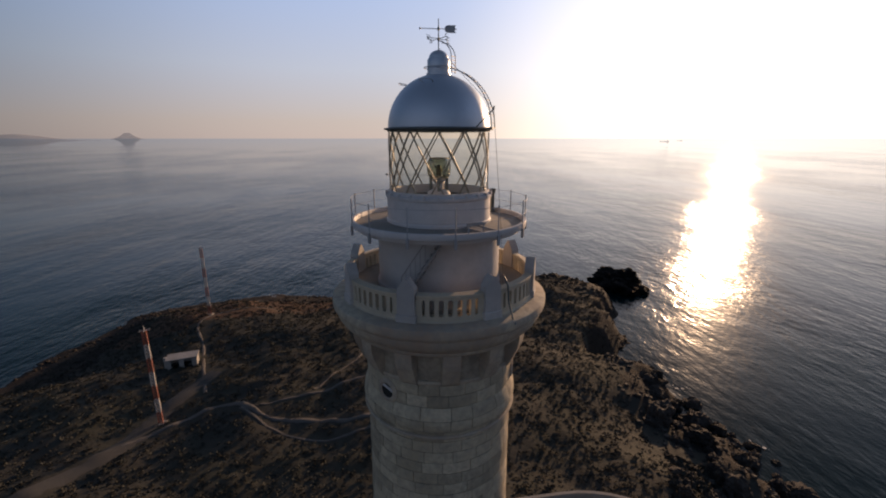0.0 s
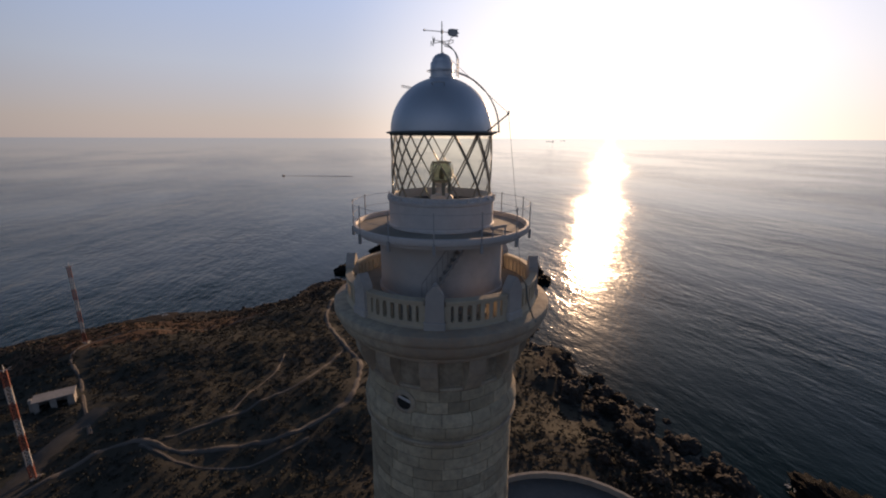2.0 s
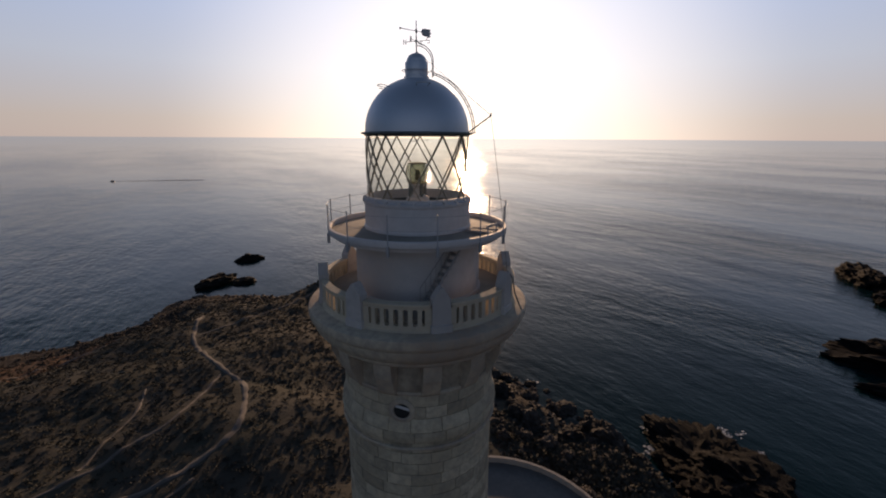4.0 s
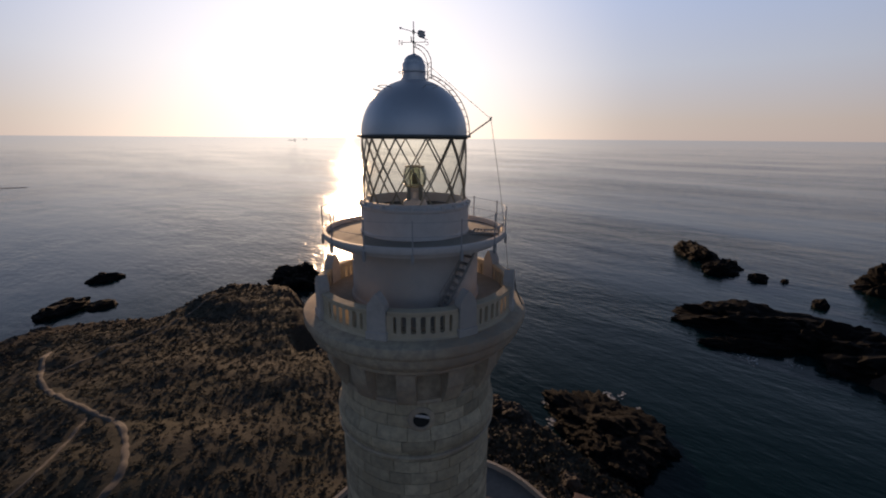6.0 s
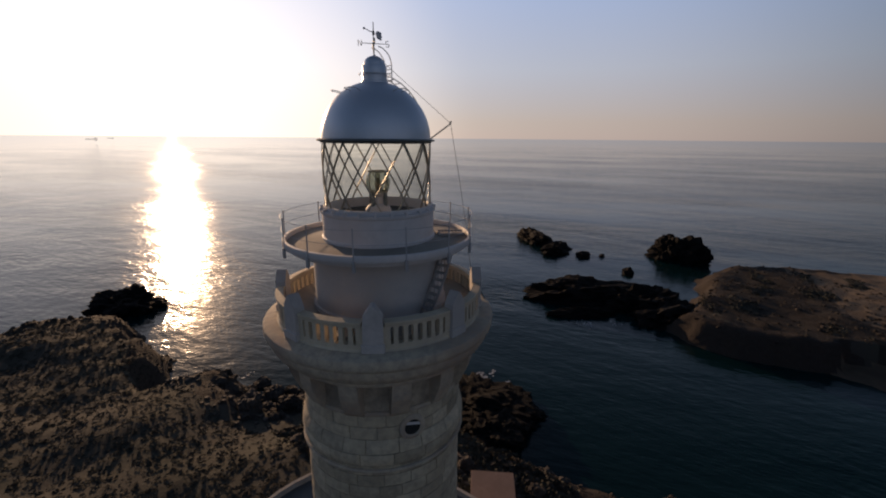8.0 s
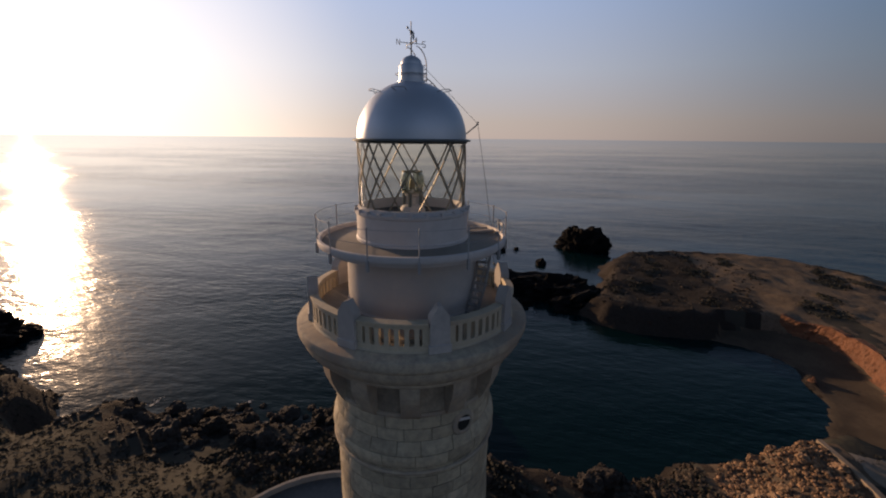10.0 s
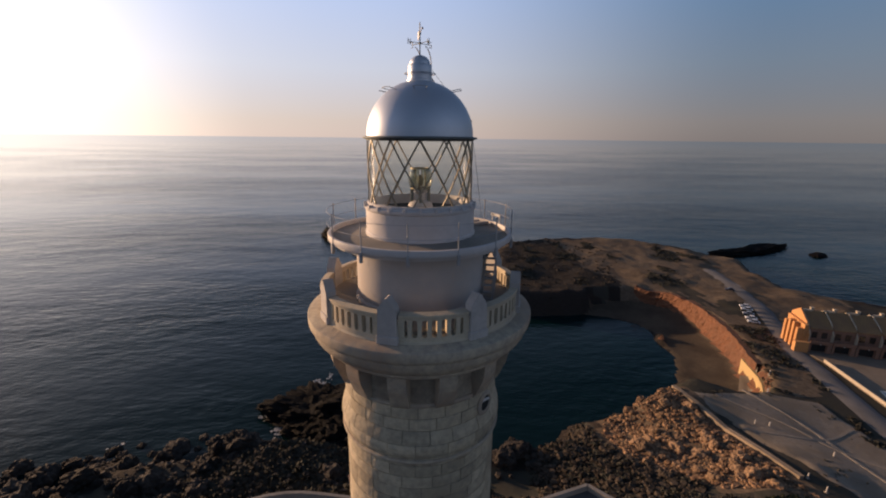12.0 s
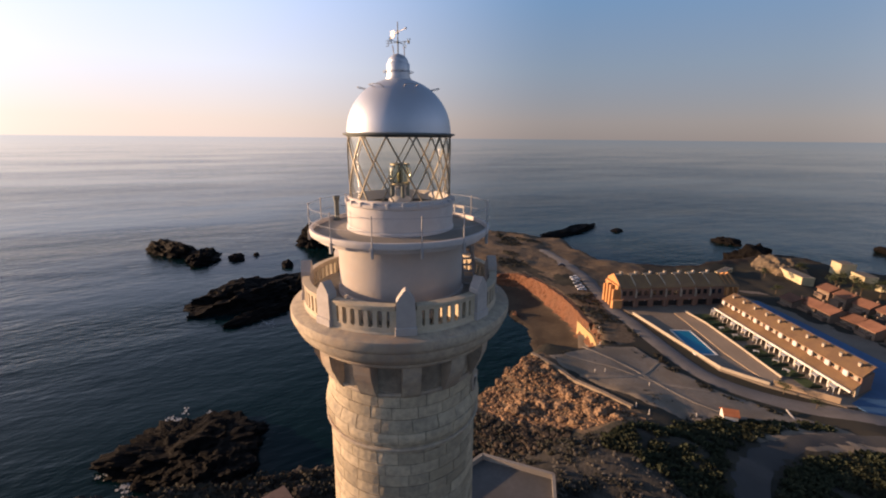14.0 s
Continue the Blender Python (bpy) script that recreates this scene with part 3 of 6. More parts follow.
bal = tpart("baluster", baluster(0.145), CEMENT)
balw = tpart("end_baluster", baluster(0.22), CEMENT)
PITCHB = 4.75
for i in range(8):
    mid = PIER0 + 22.5 + 45 * i
    for ob in (base_rail, top_rail):
        if i == 0:
            ob.matrix_basis = TZ @ pose(0, 0, 0, 0, 0, mid)
        else:
            again(ob, TZ @ pose(0, 0, 0, 0, 0, mid))
    for k in range(6):
        m = TZ @ pose(0, 0, 0, 0, 0, mid + (k - 2.5) * PITCHB)
        if i == 0 and k == 0:
            bal.matrix_basis = m
        else:
            again(bal, m)
    for s in (-1, 1):
        m = TZ @ pose(0, 0, 0, 0, 0, mid + s * 16.1)
        if i == 0 and s == -1:
            balw.matrix_basis = m
        else:
            again(balw, m)

# upper gallery: a slab with a raised kerb, posts bracketed to its rim, and rails
GAL = [(2.49, 76.04), (2.60, 76.08), (2.60, 76.16), (3.20, 76.22), (3.30, 76.24), (3.30, 76.34), (3.36, 76.38), (3.44, 76.40), (3.52, 76.41), (3.53, 76.43), (3.53, 76.62), (3.52, 76.64), (3.42, 76.645), (3.41, 76.63), (3.40, 76.46), (2.0, 76.52)]
tpart("upper_gallery", lathe(GAL, 128), WHITE, "white gallery slab with raised kerb", True)
tpart("upper_gallery_floor", lathe([(2.0, 76.535), (3.385, 76.475)], 96), DECK)


def post():
    bm = bmesh.new()
    rod(bm, (3.53, 0, 76.1), (3.53, 0, 77.5), 0.022, 8)
    box(bm, 3.50, -0.05, 76.12, 3.60, 0.05, 76.48, bevel=0.01)
    rod(bm, (3.53, 0, 77.5), (3.53, 0, 77.53), 0.03, 8)
    return bm


POSTS = [120.2 + 26.6 * k for k in range(13)]
ps = tpart("railing_post", post(), GALV)
ps.matrix_basis = TZ @ pose(0, 0, 0, 0, 0, POSTS[0])
for a in POSTS[1:]:
    again(ps, TZ @ pose(0, 0, 0, 0, 0, a))
for z, r in ((77.46, 0.009), (77.0, 0.008)):
    bm = bmesh.new()
    for k in range(13):
        a0, a1 = POSTS[k], POSTS[k] + (26.6 if k < 12 else 40.6)
        tube(bm, [polar(3.53, a0 + (a1 - a0) * q / 6, z) for q in range(7)], r, 5)
    tpart("railing_rail", bm, GALV)

# lantern: murette, lugs, glazing bars, panes, eave, dome, cupola
tpart("murette", lathe([(2.12, 76.5), (2.12, 76.62), (2.08, 76.66), (2.08, 77.48), (2.13, 77.52), (2.14, 77.62), (2.02, 77.66), (2.02, 77.76), (1.9, 77.78), (1.86, 77.7), (1.86, 76.6)], 96), WHITE, "white cylindrical lantern base", True)
lug = tpart("vent_lug", boxes((2.0, -0.05, 77.55, 2.16, 0.05, 77.72), bevel=0.015), WHITE)
lug.matrix_basis = TZ
for i in range(1, 24):
    again(lug, TZ @ pose(0, 0, 0, 0, 0, 15 * i))
ZT, ZB, HC, RG = 80.0, 77.76, 0.92, 1.95
NODE = 29.3
lantern_floor = tpart("lantern_floor", lathe([(0.0, 77.4), (1.9, 77.4)], 48), DARK)


def bar(sgn):
    n, v, f = 14, [], []
    turn = 15.0 * (ZT - ZB) / HC
    for i in range(n + 1):
        t = i / n
        z = ZT + (ZB - ZT) * t
        a = radians(sgn * turn * t)
        da = sgn * 0.024 / RG
        for r in (RG - 0.028, RG + 0.028):
            for s in (-1, 1):
                v.append((r * math.cos(a + s * da), r * math.sin(a + s * da), z))
    for i in range(n):
        p, q = 4 * i, 4 * i + 4
        for a, b in ((0, 1), (1, 3), (3, 2), (2, 0)):
            f.append((p + a, p + b, q + b, q + a))
    return v, f


for s in (-1, 1):
    gb = tpart("glazing_bar", bar(s), BRONZE)
    gb.matrix_basis = TZ @ pose(0, 0, 0, 0, 0, NODE)
    for i in range(1, 12):
        again(gb, TZ @ pose(0, 0, 0, 0, 0, NODE + 30 * i))


def pane(row):
    """One diamond of glass, cut off at the top or the foot of the lantern; bowed with the wall."""
    zc = ZT - row * HC
    lo, hi = max(ZB, zc - HC), min(ZT, zc + HC)
    n, v, f = 8, [], []
    for i in range(n + 1):
        z = lo + (hi - lo) * i / n
        half = 15 * (1 - abs(z - zc) / HC) * 0.985
        for k in range(7):
            a = radians(half * (k / 3 - 1))
            v.append((RG * math.cos(a), RG * math.sin(a), z))
    for i in range(n):
        for k in range(6):
            p = i * 7 + k
            f.append((p, p + 1, p + 8, p + 7))
    return v, f


for row in range(4):
    if ZT - row * HC + HC <= ZB:
        continue
    g = tpart("pane", pane(row), PANE, smooth=True)
    g.visible_shadow = False
    off = NODE + (15 if row % 2 == 0 else 0)
    g.matrix_basis = TZ @ pose(0, 0, 0, 0, 0, off)
    for i in range(1, 12):
        again(g, TZ @ pose(0, 0, 0, 0, 0, off + 30 * i)).visible_shadow = False
tpart("eave", lathe([(1.9, 79.98), (1.99, 79.99), (2.0, 80.03), (2.12, 80.06), (2.125, 80.10), (2.10, 80.115), (1.96, 80.14)], 96), IRON, "dark iron eave ring", True)
DOME = [(1.965 * math.cos(radians(a)), 80.13 + 1.965 * math.sin(radians(a))) for a in range(0, 82, 3)]
tpart("dome", lathe(DOME + [(0.3, 82.07)], 96), SILVER, "smooth silver-painted dome", True)
tpart("dome_lining", lathe([(r * 0.98, z - 0.02) for r, z in DOME] + [(0.0, 82.03)], 64), WHITE, smooth=True)
CUP = [(0.36, 82.0), (0.47, 82.04), (0.47, 82.1), (0.425, 82.12), (0.425, 82.28), (0.44, 82.29), (0.44, 82.33), (0.425, 82.34), (0.425, 82.58), (0.40, 82.62), (0.37, 82.63)]
CUP += [(0.37 * math.cos(radians(a)), 82.63 + 0.30 * math.sin(radians(a))) for a in range(10, 90, 10)] + [(0.03, 82.95)]
tpart("cupola", lathe(CUP, 48), SILVER, "silver ventilator cap with a ring moulding", True)
for z, r in ((82.31, 0.56),):
    bm = bmesh.new()
    tube(bm, [polar(r, 30 * q, z) for q in range(13)], 0.012, 5)
    for q in range(0, 12, 3):
        rod(bm, polar(0.42, 30 * q, z), polar(r, 30 * q, z), 0.012, 5)
    tpart("cupola_rail", bm, GALV)


def handle():
    bm = bmesh.new()
    tube(bm, [polar(1.17, -9, 81.68), polar(1.5, -9, 81.74), polar(1.52, 0, 81.76), polar(1.5, 9, 81.74), polar(1.17, 9, 81.68)], 0.014, 5)
    return bm


hd = tpart("grab_handle", handle(), GALV)
hd.matrix_basis = TZ @ pose(0, 0, 0, 0, 0, 180)
for a in (74, 128, 252):
    again(hd, TZ @ pose(0, 0, 0, 0, 0, a))

# ladder bowed over the dome, a second one over the cap
LAD = 337.0
def arch(r, zc, a0, a1, y, n=14, x0=0.0):
    return [(x0 + r * math.cos(radians(a0 + (a1 - a0) * i / n)), y, zc + r * math.sin(radians(a0 + (a1 - a0) * i / n))) for i in range(n + 1)]


lad = tpart("roof_ladder", boxes((2.0, -0.24, 80.1, 2.24, 0.24, 80.14)), GALV, "thin metal ladder bowed over the dome")
lad.matrix_basis = TZ @ pose(0, 0, 0, 0, 0, LAD)
for y in (-0.2, 0.2):
    bm = bmesh.new()
    tube(bm, arch(2.2, 80.13, 0, 74, y), 0.02, 6)
    part("ladder_rail", bm, GALV, lad)
    bm = bmesh.new()
    tube(bm, [(0.60, y, 82.1), (0.60, y, 82.62)] + arch(0.60, 82.62, 0, 85, y, 8), 0.018, 6)
    part("ladder_rail", bm, GALV, lad)
rung = None
for i in range(10):
    a = 4 + i * 7.4
    p = (2.2 * math.cos(radians(a)), 80.13 + 2.2 * math.sin(radians(a)))
    if rung is None:
        bm = bmesh.new()
        rod(bm, (0, -0.2, 0), (0, 0.2, 0), 0.014, 6)
        rung = part("rung", bm, GALV, lad)
        rung.matrix_basis = pose(p[0], 0, p[1])
    else:
        again(rung, pose(p[0], 0, p[1]), lad)
for i in range(5):
    again(rung, pose(0.60, 0, 82.15 + i * 0.13), lad)

# boom at the eave with its stay and halyard
bm = bmesh.new()
rod(bm, polar(1.95, 312, 80.08), polar(2.86, 312, 80.72), 0.025, 6)
rod(bm, polar(2.80, 312, 80.68), polar(2.86, 312, 80.80), 0.03, 6)
tpart("boom", bm, IRON, "dark iron boom leaning out from the eave")
bm = bmesh.new()
rod(bm, polar(2.84, 312, 80.72), (0.02, 0, 82.98), 0.008, 4)
tpart("stay_wire", bm, ROPE)
bm = bmesh.new()
tube(bm, [polar(2.84, 312, 80.7), polar(3.2, 310, 78.6), polar(3.5, 309, 76.7), polar(3.75, 308, 74.7)], 0.009, 4)
tpart("halyard", bm, ROPE)

# weather vane with the four letters
vane = tpart("weather_vane", boxes((-0.02, -0.02, 82.9, 0.02, 0.02, 83.5), bevel=0.005), IRON, "iron weather vane with arrow and letters")
bm = bmesh.new()
rod(bm, (0, 0, 82.9), (0, 0, 84.0), 0.018, 6)
rod(bm, (0, 0, 83.28), (0, 0, 83.36), 0.04, 8)
rod(bm, (0, 0, 83.6), (0, 0, 83.72), 0.04, 8)
part("spindle", bm, IRON, vane)
bm = bmesh.new()
rod(bm, (-0.68, 0, 0), (0.35, 0, 0), 0.014, 6)
bmesh.ops.create_uvsphere(bm, u_segments=8, v_segments=6, radius=0.04, matrix=Matrix.Translation((-0.68, 0, 0)))
prof = [(0.22, 0.0), (0.26, 0.1), (0.36, 0.13), (0.66, 0.13), (0.6, 0.06), (0.68, 0.0), (0.6, -0.06), (0.66, -0.13), (0.36, -0.13), (0.26, -0.1)]
a = [bm.verts.new((x, 0.008, z)) for x, z in prof]
b = [bm.verts.new((x, -0.008, z)) for x, z in prof]
for i in range(len(prof)):
    j = (i + 1) % len(prof)
    bm.faces.new((a[i], a[j], b[j], b[i]))
bm.faces.new(a[::-1])
bm.faces.new(b)
arrow = part("arrow", bm, VANEP, vane, "pale grey arrow with a swallow-tailed plate")
arrow.matrix_basis = pose(0, 0, 83.66, 0, 0, 7)
STROKES = {"N": [(-1, -1, -1, 1), (-1, -1, 1, 1), (1, -1, 1, 1)], "S": [(-1, -1, 1, -1), (1, -1, 1, 0), (1, 0, -1, 0), (-1, 0, -1, 1), (-1, 1, 1, 1)],
           "E": [(-1, -1, -1, 1), (-1, 1, 1, 1), (-1, 0, 0.6, 0), (-1, -1, 1, -1)], "W": [(-1, 1, -0.5, -1), (-0.5, -1, 0, 0.4), (0, 0.4, 0.5, -1), (0.5, -1, 1, 1)]}
for letter, az in (("N", 128), ("W", 218), ("S", 308), ("E", 38)):
    bm = bmesh.new()
    rod(bm, (0, 0, 0), (0.40, 0, 0), 0.012, 5)
    for x0, y0, x1, y1 in STROKES[letter]:
        rod(bm, (0.47 + 0.055 * x0, 0, 0.09 * y0), (0.47 + 0.055 * x1, 0, 0.09 * y1), 0.012, 5)
    o = part("letter_arm", bm, IRON, vane)
    o.matrix_basis = pose(0, 0, 83.32, 0, 0, az)

# the optic in the lantern
optic = empty("lighthouse_optic", (0, 0, 77.4))
tagged(optic, "glass lens drum in a brass frame on a metal pedestal", "lens")
part("pedestal", lathe([(0.0, 0.0), (0.30, 0.0), (0.30, 0.06), (0.2, 0.1), (0.18, 0.62), (0.28, 0.7), (0.28, 0.76), (0.0, 0.76)], 32), WHITE, optic, smooth=True)
part("skirt", lathe([(0.48, 0.0), (0.48, 0.14), (0.42, 0.27), (0.30, 0.34), (0.2, 0.36)], 32), WHITE, optic, "white conical housing", True)
lg = part("leg", boxes((0.26, -0.055, 0.0, 0.38, 0.055, 0.82), bevel=0.015), IRON, optic)
for i in range(1, 4):
    again(lg, pose(0, 0, 0, 0, 0, 90 * i))
BUL = [(0.35, 0.82), (0.41, 0.91), (0.44, 1.05), (0.45, 1.18), (0.44, 1.31), (0.41, 1.46), (0.36, 1.55)]
STEP = []
for (r0, z0), (r1, z1) in zip(BUL, BUL[1:]):
    STEP += [(r0, z0), (r1 + 0.015, z1 - 0.01), (r1 - 0.01, z1)]
for a0 in (98, 278):
    o = part("lens_panel", lathe(STEP, 20, False, a0 - 74, a0 + 74), LENS, optic, "ribbed curved glass lens panel", True)
for a in (24, 172, 204, 352):
    bm = bmesh.new()
    tube(bm, [polar(r + 0.01, a, z) for r, z in BUL], 0.02, 6)
    part("frame_upright", bm, BRASS, optic)
for z in (0.80, 1.55):
    part("frame_ring", lathe([(0.28, z), (0.38, z), (0.38, z + 0.05), (0.28, z + 0.05)], 32, True), BRASS, optic)
part("lamp_head", lathe([(0.0, 0.9), (0.1, 0.92), (0.12, 1.1), (0.08, 1.3), (0.0, 1.34)], 16), BRASS, optic, smooth=True)

# small things on the galleries
vent = empty("vent_pipe", polar(3.2, 41, 76.48))
tagged(vent, "dark metal vent pipe standing on the upper gallery", "vent pipe")
part("pipe", lathe([(0.0, 0), (0.10, 0), (0.10, 0.85), (0.14, 0.87), (0.14, 1.05), (0.0, 1.08)], 16), IRON, vent, smooth=True)
part("collar", lathe([(0.1, 0.0), (0.16, 0.0), (0.16, 0.05), (0.1, 0.06)], 16), IRON, vent)
sign = empty("metal_plate", polar(3.45, 292, 76.9), 292)
tagged(sign, "pale metal plate fixed to the railing", "plate")
part("plate", boxes((-0.02, -0.35, 0, 0.02, 0.35, 0.1), bevel=0.005), GALV, sign)
part("bracket", boxes((0.0, -0.3, -0.3, 0.03, -0.26, 0.0)), GALV, sign)
part("bracket", boxes((0.0, 0.26, -0.3, 0.03, 0.3, 0.0)), GALV, sign)


stair = tpart("gallery_stair", boxes((2.5, -0.05, 73.98, 2.62, 0.05, 74.1)), STAIRP, "grey painted stair against the drum")
for r in (2.56, 3.0):
    bm = bmesh.new()
    tube(bm, [polar(r, 244 + 28 * q / 8, 74.0 + 2.15 * q / 8) for q in range(9)], 0.045, 6)
    part("stringer", bm, STAIRP, stair)
tread = None
for q in range(9):
    m = pose(0, 0, 74.12 + 0.23 * q, 0, 0, 245.5 + 3.0 * q)
    if tread is None:
        tread = part("tread", boxes((2.56, -0.10, -0.02, 3.0, 0.10, 0.02)), STAIRP, stair)
        tread.matrix_basis = m
    else:
        again(tread, m, stair)
bm = bmesh.new()
tube(bm, [polar(3.0, 244 + 28 * q / 8, 74.9 + 2.15 * q / 8) for q in range(6)], 0.02, 6)
for q in range(0, 6):
    rod(bm, polar(3.0, 244 + 3.5 * q, 74.0 + 0.269 * q), polar(3.0, 244 + 3.5 * q, 74.9 + 0.269 * q), 0.014, 5)
part("handrail", bm, STAIRP, stair)


# hatch with its steps in the upper gallery floor, and a cable looped over the balustrade
hatch = tpart("stair_hatch", boxes((2.25, -0.33, 76.53, 3.3, -0.27, 76.62), (2.25, 0.27, 76.53, 3.3, 0.33, 76.62), (2.25, -0.27, 76.53, 2.31, 0.27, 76.62)), STAIRP, "grey steel frame of the stair hatch")
hatch.matrix_basis = TZ @ pose(0, 0, 0, 0, 0, 303)
hstep = part("hatch_step", boxes((0, -0.26, 0, 0.07, 0.26, 0.05)), STAIRP, hatch)
hstep.matrix_basis = pose(2.38, 0, 76.55)
for q in range(1, 7):
    again(hstep, pose(2.38 + 0.13 * q, 0, 76.55), hatch)
bm = bmesh.new()
tube(bm, [polar(3.72, 309, 75.0), polar(3.95, 308.5, 74.75), polar(4.05, 308, 74.2), polar(4.32, 307.5, 73.62), polar(4.46, 307.4, 73.45)], 0.032, 6)
tpart("looped_cable", bm, IRON, "dark cable hanging over the balustrade")


def oculus(az, z=70.15):
    """A round window in the band, with a raised stone rim and a pivoted leaf standing open."""
    e = part("oculus", lathe([(0.30, -0.3), (0.30, 0.02), (0.34, 0.06), (0.42, 0.06), (0.50, 0.0), (0.50, -0.3)], 32), STONE_PLAIN, tower, "round window with a raised stone rim", True)
    e.matrix_basis = TZ @ pose(0, 0, 0, 0, 0, az) @ pose(3.19, 0, z, 0, 90, 0)
    bm = bmesh.new()
    bmesh.ops.create_circle(bm, cap_ends=True, segments=24, radius=0.31)
    h = part("opening", bm, DARK, e)
    h.matrix_basis = pose(0, 0, 0.012)
    bm = bmesh.new()
    seg = [(0.30 * math.sin(radians(q)), 0.30 * math.cos(radians(q))) for q in range(-70, 71, 10)]
    a = [bm.verts.new((-y, x, 0.012)) for x, y in seg]
    b = [bm.verts.new((-y, x, -0.012)) for x, y in seg]
    for q in range(len(seg)):
        w = (q + 1) % len(seg)
        bm.faces.new((a[q], b[q], b[w], a[w]))
    bm.faces.new(a[::-1])
    bm.faces.new(b)
    bmesh.ops.recalc_face_normals(bm, faces=bm.faces[:])
    s = part("shutter", bm, WHITE, e, "pale hinged leaf across the top of the opening")
    s.matrix_basis = pose(0, 0, 0.05, 0, 0, -14) @ pose(0, 0, 0, 0, -14, 0)


for a in (231, 351, 111 - 60):
    oculus(a)

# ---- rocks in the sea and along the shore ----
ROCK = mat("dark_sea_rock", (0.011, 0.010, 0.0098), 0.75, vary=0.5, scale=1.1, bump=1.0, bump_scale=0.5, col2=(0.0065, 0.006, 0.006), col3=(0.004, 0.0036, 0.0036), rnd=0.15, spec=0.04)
BOULD = mat("ochre_boulder", (0.30, 0.19, 0.11), 0.95, vary=0.4, scale=1.2, bump=0.8, bump_scale=0.2, col2=(0.16, 0.10, 0.06), col3=(0.12, 0.08, 0.05), rnd=0.35)
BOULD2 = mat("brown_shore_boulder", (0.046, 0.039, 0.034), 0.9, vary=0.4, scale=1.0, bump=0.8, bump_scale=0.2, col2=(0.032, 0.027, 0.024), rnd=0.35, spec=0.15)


def rock_shape(rx, ry, h, seed, sub=4, flat=0.0, crag=1.0):
    """A craggy lump: a sphere broken up by ridged noise, wide at the foot."""
    bm = bmesh.new()
    bmesh.ops.create_icosphere(bm, subdivisions=sub, radius=1.0)
    off = Vector((seed * 7.3, seed * 3.1, seed * 1.7))
    for w in bm.verts:
        p = w.co.normalized()
        n = noise.fractal(p * 1.5 + off, 0.9, 2.1, 5)
        k = 1 + 0.28 * n - 0.30 * abs(noise.noise(p * 2.6 + off)) + 0.10 * noise.noise(p * 7 + off) + (0.05 * noise.noise(p * 17 + off) if sub > 3 else 0)
        if sub > 4:
            k += 0.06 - 0.15 * abs(noise.noise(p * 5.3 + off)) - 0.05 * abs(noise.noise(p * 12 + off)) + 0.02 * noise.noise(p * 27 + off)
        k = 1 + crag * (k - 1)
        z = p.z
        if flat:
            z = math.copysign(min(abs(z), 1 - flat * 0.5 + 0.15 * n), z)
        w.co = Vector((p.x * k * rx, p.y * k * ry, max(-0.35, z * k) * h))
    return bm


def sea_rock(x, y, rx, ry, h, rz, seed, label="dark craggy rock rising from the sea", sub=4, flat=0.0, crag=1.0):
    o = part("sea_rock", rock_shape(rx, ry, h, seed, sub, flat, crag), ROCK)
    o.matrix_basis = pose(x, y, 0.0, 0, 0, rz)
    return tagged(o, label, "rock")


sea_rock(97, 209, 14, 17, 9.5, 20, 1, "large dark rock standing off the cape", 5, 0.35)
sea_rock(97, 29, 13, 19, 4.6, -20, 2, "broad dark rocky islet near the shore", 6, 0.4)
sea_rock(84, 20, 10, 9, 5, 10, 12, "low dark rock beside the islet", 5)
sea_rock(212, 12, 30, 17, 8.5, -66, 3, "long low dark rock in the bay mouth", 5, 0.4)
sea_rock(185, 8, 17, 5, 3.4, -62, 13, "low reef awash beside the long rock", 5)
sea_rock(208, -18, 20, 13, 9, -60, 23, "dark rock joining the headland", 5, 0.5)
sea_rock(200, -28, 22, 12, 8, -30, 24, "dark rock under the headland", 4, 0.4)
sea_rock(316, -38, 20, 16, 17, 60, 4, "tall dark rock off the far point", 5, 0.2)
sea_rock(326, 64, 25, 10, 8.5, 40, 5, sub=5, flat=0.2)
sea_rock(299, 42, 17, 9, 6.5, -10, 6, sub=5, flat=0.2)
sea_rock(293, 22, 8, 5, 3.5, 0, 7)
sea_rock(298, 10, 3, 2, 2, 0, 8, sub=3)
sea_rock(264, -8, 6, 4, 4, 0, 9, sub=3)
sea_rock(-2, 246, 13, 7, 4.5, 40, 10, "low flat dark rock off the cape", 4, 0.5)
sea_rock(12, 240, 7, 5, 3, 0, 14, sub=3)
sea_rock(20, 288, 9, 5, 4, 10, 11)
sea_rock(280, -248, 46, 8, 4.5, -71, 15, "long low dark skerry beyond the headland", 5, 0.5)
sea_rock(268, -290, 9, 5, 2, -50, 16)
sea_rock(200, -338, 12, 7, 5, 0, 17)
knoll = sea_rock(122, -264, 24, 17, 16, -50, 18, "tan rocky knoll on the far shore", 5, 0.0, 0.5)
knoll.data.materials[0] = mat("tan_knoll_rock", (0.20, 0.145, 0.09), 0.95, vary=0.5, scale=0.5, bump=1.0, bump_scale=0.4, col2=(0.10, 0.075, 0.05), col3=(0.06, 0.05, 0.035))
sea_rock(147, -284, 17, 13, 14, 20, 28, "dark rock beside the knoll")
sea_rock(120, -420, 20, 12, 9, 0, 19)

